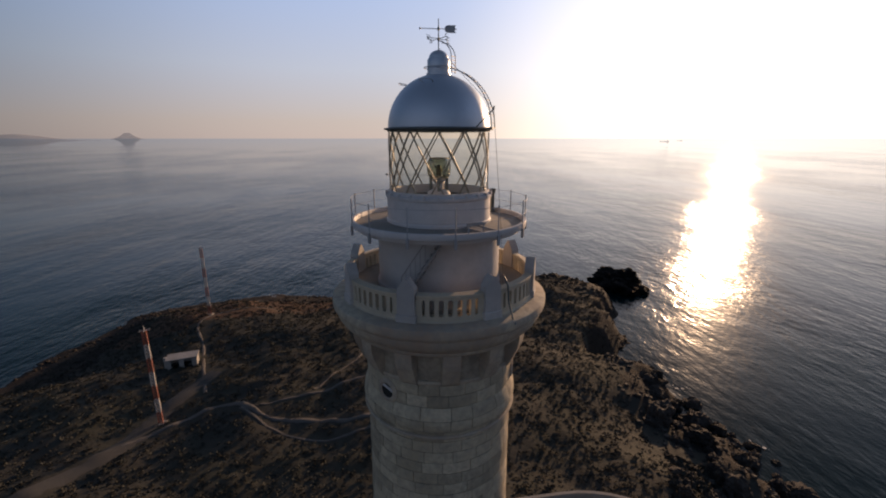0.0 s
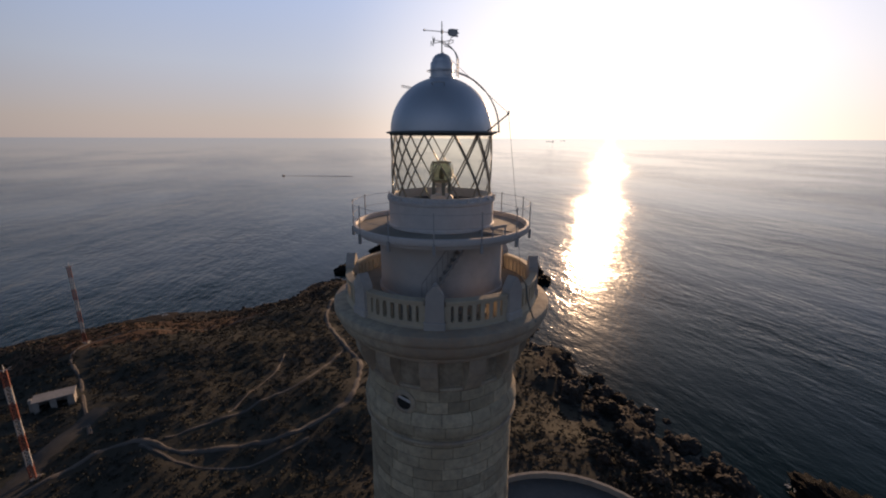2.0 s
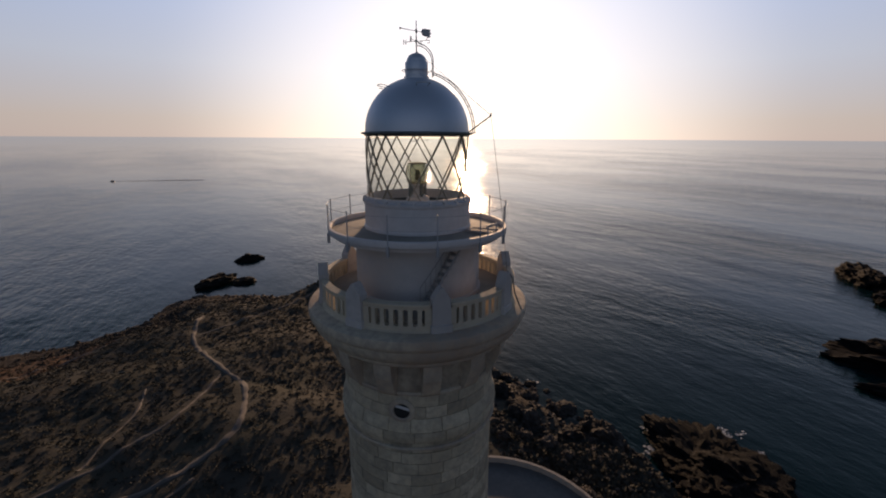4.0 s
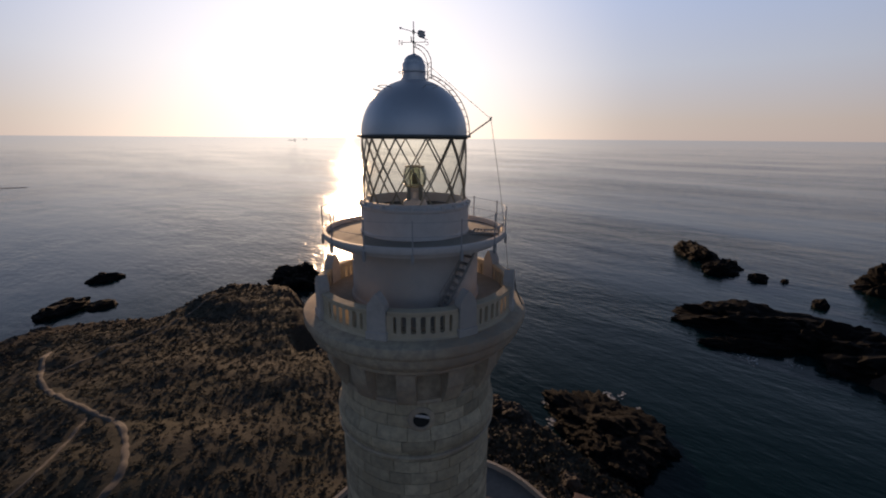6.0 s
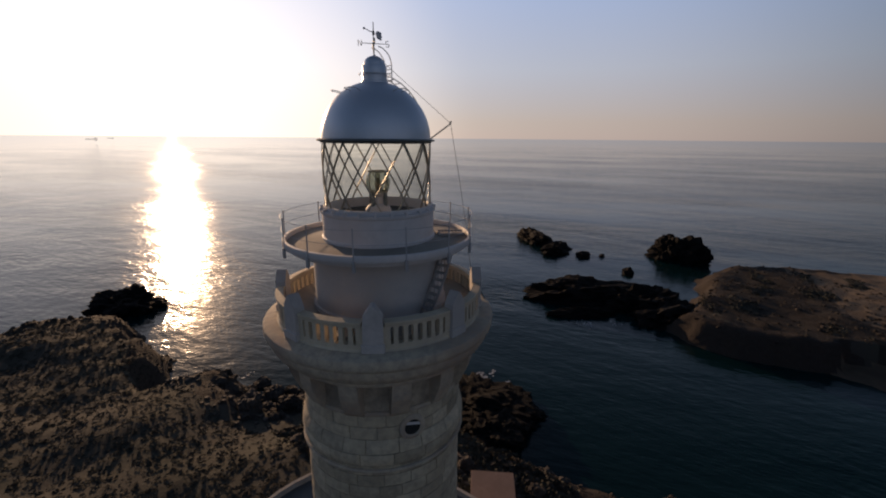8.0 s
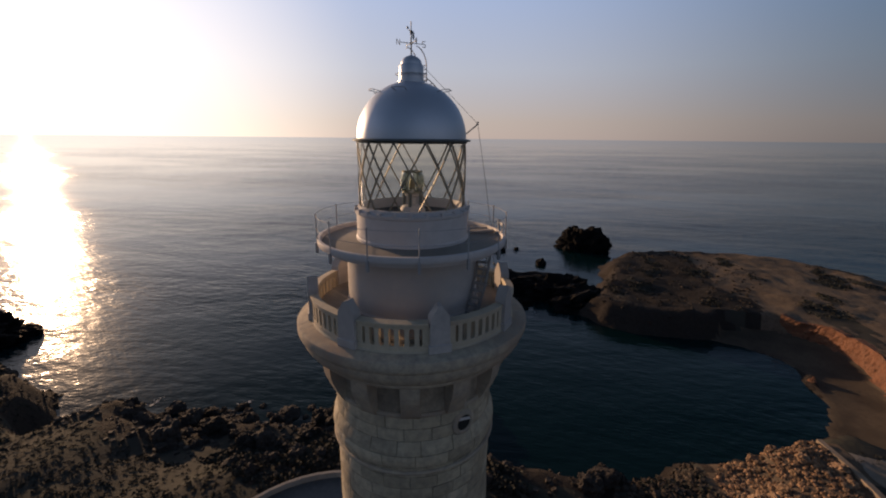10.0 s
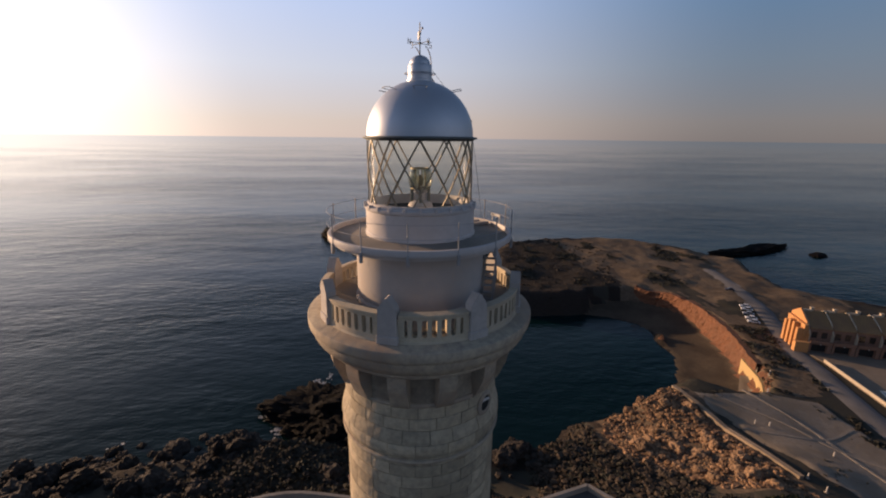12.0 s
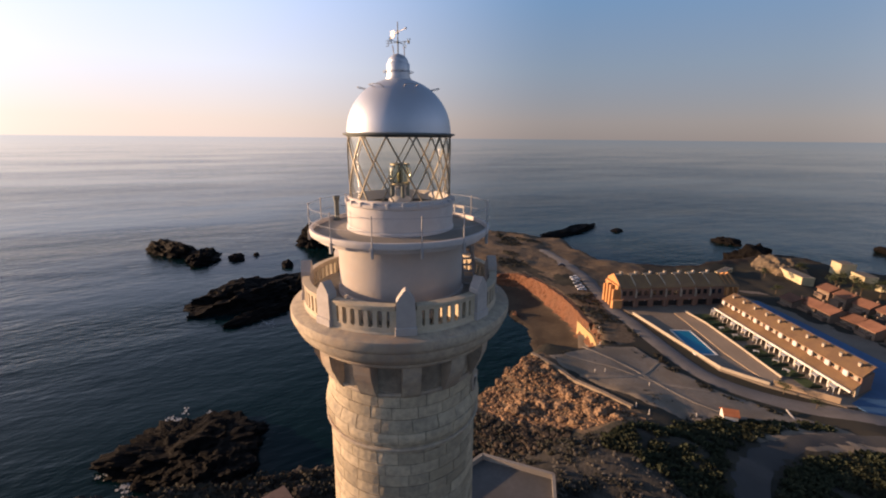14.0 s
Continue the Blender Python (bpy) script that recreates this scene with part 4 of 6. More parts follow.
brock = random.Random(11)
KINDS = []
for i in range(7):
    bm = rock_shape(1.0, brock.uniform(0.7, 1.0), brock.uniform(0.6, 0.9), 30 + i, 4)
    me = bpy.data.meshes.new("boulder")
    bm.to_mesh(me)
    bm.free()
    KINDS.append(me)
RUBBLE = np.array([(88, -71), (86, -60), (82, -50), (73, -46), (62, -47), (48, -58), (46, -76), (70, -73.5)], float)
SHORE = np.array([(56, 122), (70, 112), (86, 80), (88, 45), (80, 28), (76, 10), (75, -20), (66, -30), (54, -10), (56, 30), (52, 60), (46, 100)], float)


def scatter(poly, count, rnd, test=None):
    """Random spots within an outline; test takes arrays of x and y."""
    x0, y0 = poly.min(0)
    x1, y1 = poly.max(0)
    out = np.zeros((0, 2))
    g = np.random.RandomState(rnd.randrange(10 ** 6))
    while len(out) < count:
        x, y = g.uniform(x0, x1, count * 2), g.uniform(y0, y1, count * 2)
        ok = inside(poly, x, y) > 0
        x, y = x[ok], y[ok]
        if test is not None:
            ok = test(x, y)
            x, y = x[ok], y[ok]
        out = np.concatenate([out, np.column_stack([x, y])])
    return [tuple(p) for p in out[:count].tolist()]


def boulders(spots, small, large, material, label, rnd):
    made = {}
    q = np.array(spots)
    heights = land(q[:, 0], q[:, 1]).tolist()
    for (x, y), z in zip(spots, heights):
        k = rnd.randrange(len(KINDS))
        if k not in made:
            me = KINDS[k].copy()
            me.materials.append(material)
            made[k] = me
        s = small + (large - small) * rnd.random() ** 2.2
        o = new("boulder", made[k])
        o.matrix_basis = pose(x, y, max(z, -0.4) + s * 0.12, rnd.uniform(-20, 20), rnd.uniform(-20, 20), rnd.uniform(0, 360)) @ Matrix.Diagonal((s, s, s * rnd.uniform(0.7, 1.2), 1))
        tagged(o, label, "boulder", group="boulders on the shore")


boulders(scatter(RUBBLE, 110, brock), 0.35, 1.9, BOULD, "weathered ochre boulder on the rubble slope", brock)
boulders(scatter(SHORE, 110, brock, lambda x, y: land(x, y) < 9), 1.0, 4.4, BOULD2, "dark brown boulder on the rocky shore", brock)

APRON = np.array([(40, 42), (50, 62), (58, 34), (58, 2), (56, -12), (46, -26), (40, -10), (41, 20)], float)
boulders(scatter(APRON, 70, brock), 0.6, 2.6, BOULD2, "dark brown boulder on the slope below the terrace", brock)


def stones(spots, small, large, rnd):
    """Loose stones, too many to count, as one sheet of small lumps."""
    v, f = [], []
    for x, y in spots:
        s = small + (large - small) * rnd.random() ** 2
        b = len(v)
        a0 = rnd.uniform(0, 6.28)
        for k in range(5):
            a = a0 + k * 1.2566 + rnd.uniform(-0.3, 0.3)
            v.append([x + s * math.cos(a), y + s * math.sin(a), -0.2 * s])
        for k in range(5):
            a = a0 + k * 1.2566 + 0.5
            q = rnd.uniform(0.45, 0.8)
            v.append([x + s * q * math.cos(a), y + s * q * math.sin(a), s * rnd.uniform(0.4, 0.75)])
        for k in range(5):
            j = (k + 1) % 5
            f += [(b + k, b + j, b + 5 + k), (b + j, b + 5 + j, b + 5 + k)]
        f.append(tuple(b + 5 + k for k in range(5)))
    w = np.array(v)
    c = np.array([p for p in spots for _ in range(10)])
    w[:, 2] += land(c[:, 0], c[:, 1])
    return w.tolist(), f


o = part("rubble", stones(scatter(RUBBLE, 3400, brock), 0.12, 0.7, brock), mat("ochre_rubble", (0.24, 0.145, 0.08), 0.95, vary=0.5, scale=1.5, col2=(0.15, 0.085, 0.05), rnd=0.6, island=True))
tagged(o, "loose ochre stones strewn over the slope", "rubble", kind="stuff")
o = part("slope_stones", stones(scatter(APRON, 500, brock), 0.2, 0.9, brock), BOULD2)
tagged(o, "loose brown stones below the terrace", "stones", kind="stuff")
o = part("shore_stones", stones(scatter(SHORE, 800, brock, lambda x, y: land(x, y) < 12), 0.25, 1.1, brock), mat("brown_stones", (0.05, 0.041, 0.034), 0.9, vary=0.4, scale=1.5, rnd=0.4, island=True))
tagged(o, "loose brown stones along the rocky shore", "stones", kind="stuff")


RIMS = np.array([(-150, 100), (-140, 172), (-60, 196), (-10, 234), (40, 212), (80, 206), (88, 172), (76, 112), (60, 118), (70, 180), (20, 196), (-60, 178), (-125, 160)], float)
o = part("cape_stones", stones(scatter(RIMS, 1500, brock), 0.25, 1.1, brock), mat("cape_stone", (0.048, 0.040, 0.033), 0.9, vary=0.4, scale=1.0, rnd=0.4, island=True, spec=0.1))
tagged(o, "dark broken stones along the rim of the cape", "stones", kind="stuff")


CAPE = np.array([(170, -50), (186, -28), (236, -48), (286, -66), (300, -100), (240, -130), (185, -100), (172, -78)], float)
o = part("point_stones", stones(scatter(CAPE, 600, brock), 0.25, 1.1, brock), mat("point_stone", (0.042, 0.036, 0.031), 0.9, vary=0.4, scale=1.0, rnd=0.4, island=True, spec=0.1))
tagged(o, "dark broken stones strewn over the point", "stones", kind="stuff")


o = part("foot_stones", stones(scatter(GAPZ, 1500, brock), 0.2, 1.1, brock), mat("dark_foot_stone", (0.062, 0.050, 0.040), 0.92, vary=0.45, scale=1.2, col2=(0.040, 0.032, 0.026), rnd=0.45, island=True, spec=0.1))
tagged(o, "dark broken stones at the foot of the rubble slope", "stones", kind="stuff")


def foam(spots, rnd):
    """Small torn flecks of white water round wet rocks."""
    v, f = [], []
    for cx, cy, spread, count in spots:
        for _ in range(count):
            x, y = cx + rnd.gauss(0, spread), cy + rnd.gauss(0, spread * 0.8)
            s = 0.06 + 0.34 * rnd.random() ** 3
            b = len(v)
            n = 7
            a0 = rnd.uniform(0, 6.28)
            for k in range(n):
                a = a0 + 6.283 * k / n
                q = s * rnd.uniform(0.4, 1.3)
                v.append((x + 1.6 * q * math.cos(a), y + q * math.sin(a), 0.10 + 0.06 * rnd.random()))
            f.append(tuple(b + k for k in range(n)))
    return v, f


FOAM = mat("foam", (0.40, 0.41, 0.42), 0.7, vary=0.2, scale=0.8, bump=0.2)
SPUME = [(-88, 192, 1.6, 40), (89.5, 38.4, 1.7, 150), (112.5, 33.2, 1.2, 70), (173.7, 4.9, 1.2, 50), (212, 33.5, 1.0, 40), (75.6, 8.6, 1.2, 60), (77.5, 12, 0.9, 40), (175, 8, 1.6, 30), (180, -6, 1.6, 30), (117, 31, 0.8, 24), (113, 24.6, 0.8, 20),
         (90, 40, 1.0, 30), (95.5, 46, 1.0, 30), (114, 35, 0.8, 22), (75, 61, 0.8, 30), (76, 51, 0.7, 26), (75, 56, 0.8, 26), (84, 80, 1.0, 26), (78, 108, 1.2, 26), (1, 250, 1.5, 26), (84, 30, 0.9, 22), (79, 33, 0.8, 22)]
o = part("sea_foam", foam(SPUME, brock), FOAM)
tagged(o, "flecks of white foam round the wet rocks", "foam", kind="stuff")


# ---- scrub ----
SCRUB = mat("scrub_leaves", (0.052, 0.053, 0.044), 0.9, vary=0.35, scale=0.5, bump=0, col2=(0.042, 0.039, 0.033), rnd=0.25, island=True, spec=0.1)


def scrub(spots, size, rnd, tris=9):
    v, f = [], []
    c = []
    for x, y in spots:
        s = size * rnd.uniform(0.5, 1.5)
        for _ in range(tris):
            a, e = rnd.uniform(0, 6.283), rnd.uniform(0.1, 1.3)
            px, py, pz = s * math.cos(a) * math.cos(e) * 0.8, s * math.sin(a) * math.cos(e) * 0.8, s * math.sin(e) * 0.38
            w = s * rnd.uniform(0.3, 0.6)
            b = len(v)
            t = rnd.uniform(0, 6.283)
            v += [(x + px + w * math.cos(t), y + py + w * math.sin(t), pz - 0.1 * w), (x + px - w * math.cos(t), y + py - w * math.sin(t), pz + 0.1 * w),
                  (x + px * 1.2 + w * 0.6 * math.sin(t), y + py * 1.2 - w * 0.6 * math.cos(t), pz + w * 0.8)]
            f.append((b, b + 1, b + 2))
            c += [(x, y)] * 3
    w = np.array(v)
    c = np.array(c)
    w[:, 2] += land(c[:, 0], c[:, 1])
    return w.tolist(), f


srng = random.Random(3)
HEATH = np.array([(-140, 100), (-134, 156), (-60, 183), (-12, 214), (40, 200), (73, 196), (60, 125), (52, 95), (45, 45), (12, 40), (-16, 32), (-70, 10), (-130, 40)], float)
SOUTH = np.array([(52, -12), (42, -28), (32, -40), (10, -42), (-5, -80), (0, -128), (22, -125), (32, -118), (38, -103), (50, -82), (54, -60)], float)
PATHS = {
    "upper": ([(-72, 64), (-56, 78), (-42, 71), (-28, 69), (-19.6, 68.4), (-11, 72), (-6.2, 76), (-3.6, 83), (-2, 99), (-5.5, 111), (-10, 127), (-13.5, 150), (-10, 175)], 1.0),
    "fork": ([(-7, 110), (-14, 96.5), (-19, 89), (-26, 85), (-32, 81), (-45, 75)], 0.6),
    "low": ([(-50, 75), (-38, 66), (-25, 62), (-14, 66)], 0.6),
    "spur": ([(-25, 114), (-26, 102.5), (-29, 94.7), (-31, 90), (-34, 82)], 0.45),
    "cliff": ([(-13, 150), (4, 160), (24, 172), (48, 190)], 0.5),
    "west": ([(-64, 84), (-80, 112), (-92, 138), (-60, 165), (-40, 175)], 0.7),
}
TRACK = ([(-92, 30), (-78, 50), (-72, 64), (-70, 80), (-66, 94)], 2.4)


def clear(x, y):
    ok = np.ones(len(x), bool)
    for pts, w in list(PATHS.values()) + [TRACK]:
        for (x0, y0), (x1, y1) in zip(pts, pts[1:]):
            ex, ey = x1 - x0, y1 - y0
            t = np.clip(((x - x0) * ex + (y - y0) * ey) / (ex * ex + ey * ey), 0, 1)
            ok &= np.hypot(x - x0 - t * ex, y - y0 - t * ey) > w + 0.8
    return ok


def patchy(x, y):
    return (fbm(x / 22, y / 22, 3) > -0.7) & clear(x, y)


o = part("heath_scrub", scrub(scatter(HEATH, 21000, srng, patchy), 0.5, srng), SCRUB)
tagged(o, "low dark dry scrub covering the headland", "scrub", kind="stuff")
HEAD = np.array([(190, -36), (236, -48), (286, -66), (300, -100), (300, -150), (256, -196), (205, -188), (150, -170), (182, -128), (182, -100)], float)
o = part("point_scrub", scrub(scatter(HEAD, 1000, srng, lambda x, y: fbm(x / 30, y / 12, 3) > 0.26), 0.9, srng, 7), SCRUB)
tagged(o, "dark scrub in streaks on the bare point", "scrub", kind="stuff")
o = part("apron_scrub", scrub(scatter(APRON, 900, srng), 0.9, srng, 10), SCRUB)
tagged(o, "dark scrub between the boulders below the terrace", "scrub", kind="stuff")
o = part("foot_scrub", scrub(scatter(GAPZ, 700, srng, lambda x, y: fbm(x / 8, y / 8, 3) > -0.15), 0.7, srng, 9), SCRUB)
tagged(o, "dry scrub among the stones below the slope", "scrub", kind="stuff")
BANK = np.array([(50, 66), (64, 58), (70, 40), (66, 18), (62, -4), (56, -8), (52, 20), (48, 44)], float)
o = part("bank_scrub", scrub(scatter(BANK, 1300, srng), 0.8, srng, 9), SCRUB)
tagged(o, "dry scrub on the bank above the rocky shore", "scrub", kind="stuff")
o = part("bank_stones", stones(scatter(BANK, 500, brock), 0.2, 0.9, brock), BOULD2)
tagged(o, "loose brown stones on the bank above the shore", "stones", kind="stuff")
o = part("verge_scrub", scrub(scatter(BANKZ, 260, srng, lambda x, y: fbm(x / 6, y / 6, 3) > -0.05), 0.8, srng, 9), SCRUB)
tagged(o, "dark scrub on the bank above the beach", "scrub", kind="stuff")
o = part("slope_scrub", scrub(scatter(SOUTH, 3300, srng, lambda x, y: (y < -57 + 6 * fbm(x / 9, y / 9, 2)) & (x < 43 + 3 * fbm(x / 6, y / 6, 2)) & (np.abs(np.hypot(x + 14, y + 98) - 42.5) > 4.5) & (fbm(x / 12, y / 12, 3) > -0.3)), 0.85, srng, 14), mat("green_shrub_leaves", (0.034, 0.042, 0.024), 0.9, vary=0.4, scale=0.5, bump=0, col2=(0.036, 0.038, 0.024), spec=0.1, rnd=0.35, island=True))
tagged(o, "dense dark green shrubs on the slope", "shrubs", kind="stuff")
o = part("tower_slope_scrub", scrub(scatter(SLOPEZ, 420, srng, lambda x, y: fbm(x / 7, y / 7, 3) > 0.05), 0.6, srng, 9), SCRUB)
tagged(o, "sparse low scrub on the stony slope", "scrub", kind="stuff")
o = part("tower_slope_stones", stones(scatter(SLOPEZ, 420, srng), 0.1, 0.6, srng), mat("grey_slope_stone", (0.085, 0.078, 0.068), 0.95, vary=0.4, scale=1.2, rnd=0.4, island=True))
tagged(o, "grey stones strewn over the slope below the tower", "stones", kind="stuff")


# ---- paths, roads and paved ground ----
def ribbon(pts, w, lift=0.12, step=2.0, wobble=0.0):
    """A strip that follows the ground."""
    p = [Vector(q) for q in pts]
    line = []
    for i in range(len(p) - 1):
        a, b, c, d = p[max(i - 1, 0)], p[i], p[i + 1], p[min(i + 2, len(p) - 1)]
        n = max(2, int((c - b).length / step))
        for k in range(n):
            t = k / n
            line.append(0.5 * ((2 * b) + (c - a) * t + (2 * a - 5 * b + 4 * c - d) * t * t + (3 * b - a - 3 * c + d) * t ** 3))
    line.append(p[-1])
    v, f = [], []
    cols = 5
    for i, q in enumerate(line):
        t = (line[min(i + 1, len(line) - 1)] - line[max(i - 1, 0)]).normalized()
        nrm = Vector((-t.y, t.x))
        ww = w * (1 + wobble * noise.noise((q.x * 0.15, q.y * 0.15, 3.0)))
        for k in range(cols):
            s = q + nrm * ww * (k / (cols - 1) * 2 - 1)
            v.append((s.x, s.y))
    xy = np.array(v)
    z = land(xy[:, 0], xy[:, 1]).reshape(-1, cols)
    z = np.maximum(z, z.mean(1, keepdims=True)) + lift
    z[:, 0] -= lift * 1.5
    z[:, -1] -= lift * 1.5
    v = np.column_stack([xy, z.ravel()])
    for i in range(len(line) - 1):
        for k in range(cols - 1):
            a = i * cols + k
            f.append((a, a + 1, a + cols + 1, a + cols))
    return v.tolist(), f


PATHM = mat("bare_earth_path", (0.105, 0.092, 0.082), 0.95, vary=0.3, scale=0.8, bump=0.5)
ASPHALT = mat("asphalt", (0.15, 0.142, 0.14), 0.9, vary=0.3, scale=1.0, bump=0.2)
for key, (pts, w) in PATHS.items():
    o = part("footpath", ribbon(pts, w * 0.75, 0.16, step=1.0, wobble=0.5), PATHM, smooth=True)
    tagged(o, "pale trodden earth footpath through the scrub", "path", kind="structure")
o = part("track", ribbon(*TRACK, 0.15), mat("gravel_track", (0.05, 0.047, 0.043), 0.95, vary=0.3, scale=0.8), smooth=True)
tagged(o, "grey gravel track to the masts", "track", kind="structure")
ROAD = [(210, -166), (190, -160), (171, -154), (149, -147), (129, -138.5), (113, -130), (98, -125.8), (86, -121.8), (71, -117.6), (60, -116), (51, -117.5), (41.5, -123), (32, -131), (25, -139), (14, -165), (0, -200)]
o = part("road", ribbon(ROAD, 3.7, 0.25), ASPHALT, smooth=True)
tagged(o, "dark asphalt coast road", "road", kind="structure")
def drape(poly, lift, rings_=14):
    """A patch of ground within an outline, laid over the land, its rim sunk."""
    rim = []
    for (x0, y0), (x1, y1) in zip(poly, poly[1:] + poly[:1]):
        n = max(1, int(math.hypot(x1 - x0, y1 - y0) / 1.0))
        rim += [(x0 + (x1 - x0) * k / n, y0 + (y1 - y0) * k / n) for k in range(n)]
    rim = np.array(rim)
    rim += 1.2 * np.column_stack([fbm(rim[:, 0] / 5, rim[:, 1] / 5, 3), fbm(rim[:, 0] / 5 + 50, rim[:, 1] / 5, 3)])
    c = rim.mean(0)
    n = len(rim)
    xy = np.concatenate([[c]] + [c + (rim - c) * k / rings_ for k in range(1, rings_ + 1)])
    z = land(xy[:, 0], xy[:, 1]) + lift
    z[-n:] -= lift * 2
    v = np.column_stack([xy, z])
    f = [(0, 1 + i, 1 + (i + 1) % n) for i in range(n)]
    for k in range(rings_ - 1):
        a, b = 1 + k * n, 1 + (k + 1) * n
        f += [(a + i, b + i, b + (i + 1) % n, a + (i + 1) % n) for i in range(n)]
    return v.tolist(), f


o = part("gravel_lot", drape([tuple(q) for q in LOT.tolist()], 0.22), LOTG, smooth=True)
tagged(o, "open grey gravel lot between the road and the bay", "ground", kind="structure")
o = part("track", ribbon([(104, -108), (88, -98), (72, -101), (58, -106), (40, -104), (22, -116)], 2.0, 0.15), mat("sandy_track", (0.20, 0.165, 0.125), 0.95, vary=0.3, scale=0.8), smooth=True)
tagged(o, "sandy track across the open lot", "track", kind="structure")
o = part("lower_road", ribbon([(-14 + 42.5 * math.cos(radians(a)), -98 + 42.5 * math.sin(radians(a))) for a in range(60, -50, -10)], 3.2, 0.3), mat("old_asphalt", (0.05, 0.05, 0.052), 0.9, vary=0.3, scale=0.8), smooth=True)
tagged(o, "worn grey access road below the shrubs", "road", kind="structure")


def slab(name, poly, z, thick, material, label, category, kind="structure"):
    bm = bmesh.new()
    a = [bm.verts.new((x, y, z)) for x, y in poly]
    fc = bm.faces.new(a)
    if fc.normal.z < 0:
        fc.normal_flip()
    r = bmesh.ops.extrude_face_region(bm, geom=[fc])
    bmesh.ops.translate(bm, vec=(0, 0, -thick), verts=[g for g in r["geom"] if isinstance(g, bmesh.types.BMVert)])
    bmesh.ops.recalc_face_normals(bm, faces=bm.faces[:])
    return tagged(part(name, bm, material), label, category, kind=kind)


def wall_line(name, pts, h, w, material, label, category, z=None, sink=1.0):
    """A low wall along a line, with a coping; it follows the ground unless z is given."""
    e = empty(name, (pts[0][0], pts[0][1], 0))
    tagged(e, label, category)
    for (x0, y0), (x1, y1) in zip(pts, pts[1:]):
        L = math.hypot(x1 - x0, y1 - y0)
        rz = math.degrees(math.atan2(y1 - y0, x1 - x0))
        za, zb = (z, z) if z is not None else (hz(x0, y0), hz(x1, y1))
        bm = bmesh.new()
        g = bmesh.ops.create_cube(bm, size=1)["verts"]
        for q in g:
            base = za + (zb - za) * (q.co.x + 0.5)
            q.co = Vector(((q.co.x + 0.5) * L, q.co.y * w, base + (h if q.co.z > 0 else -sink)))
        s = part("wall_section", bm, material, e)
        s.matrix_basis = pose(x0 - pts[0][0], y0 - pts[0][1], 0, 0, 0, rz)
        bm = bmesh.new()
        g = bmesh.ops.create_cube(bm, size=1)["verts"]
        for q in g:
            base = za + (zb - za) * (q.co.x + 0.5)
            q.co = Vector(((q.co.x + 0.5) * (L + 0.04) - 0.02, q.co.y * (w + 0.12), base + h + (0.12 if q.co.z > 0 else 0.002)))
        s = part("coping", bm, material, e)
        s.matrix_basis = pose(x0 - pts[0][0], y0 - pts[0][1], 0, 0, 0, rz)
    return e


# terrace at the tower's foot, round towards the sea, with its parapet
ARC = [(21.5 + 17.5 * math.cos(radians(a)), 19.5 + 17.5 * math.sin(radians(a))) for a in range(100, -16, -8)]
TERR = [(-18, 30), (8, 35)] + ARC + [(36, 2), (34, -12), (38.5, -26.5), (30, -35), (0, -14), (-18, -14)]
TERRM = mat("terrace_paving", (0.105, 0.10, 0.097), 0.9, vary=0.3, scale=0.8, bump=0.2)
slab("terrace", TERR, 26.0, 8.0, TERRM, "grey paved terrace round the tower foot", "terrace")
PARA = mat("terrace_wall_render", (0.28, 0.25, 0.215), 0.9, vary=0.25, scale=1.0)
wall_line("terrace_parapet", TERR + TERR[:1], 0.9, 0.4, PARA, "pale rendered parapet wall round the terrace", "wall", z=26.0, sink=3.0)

# ---- masts, shed ----
RED = mat("red_mast_paint", (0.24, 0.075, 0.05), 0.6, scale=2, vary=0.25)
MWHITE = mat("white_mast_paint", (0.42, 0.40, 0.38), 0.6, scale=2, vary=0.2)


def mast(x, y, top):
    z0 = hz(x, y)
    e = empty("radio_mast", (x, y, z0 - 0.3))
    tagged(e, "slender lattice mast banded red and white", "mast", group="radio masts")
    h = top - z0 + 0.3
    n = 7
    for k in range(n):
        za, zb = h * k / n, h * (k + 1) / n
        bm = bmesh.new()
        w = 0.55
        leg = [(w * math.cos(radians(a)), w * math.sin(radians(a))) for a in (90, 210, 330)]
        for q in range(3):
            x0, y0 = leg[q]
            x1, y1 = leg[(q + 1) % 3]
            rod(bm, (x0, y0, za), (x0, y0, zb), 0.13, 5)
            for s in range(4):
                sa, sb = za + (zb - za) * s / 4, za + (zb - za) * (s + 1) / 4
                rod(bm, (x0, y0, sa), (x1, y1, sb), 0.06, 4)
                rod(bm, (x0, y0, sb), (x1, y1, sb), 0.06, 4)
        part("section", bm, RED if k % 2 == 0 else MWHITE, e, "red lattice section" if k % 2 == 0 else "white lattice section")
    part("base", boxes((-1, -1, -0.5, 1, 1, 0.5), bevel=0.05), PARA, e, "concrete footing")
    bm = bmesh.new()
    for a in range(0, 360, 60):
        rod(bm, (0, 0, h), polar(1.3, a, h + 0.2), 0.05, 5)
    rod(bm, (0, 0, h - 0.4), (0, 0, h + 1.2), 0.07, 6)
    part("head", bm, MWHITE, e)


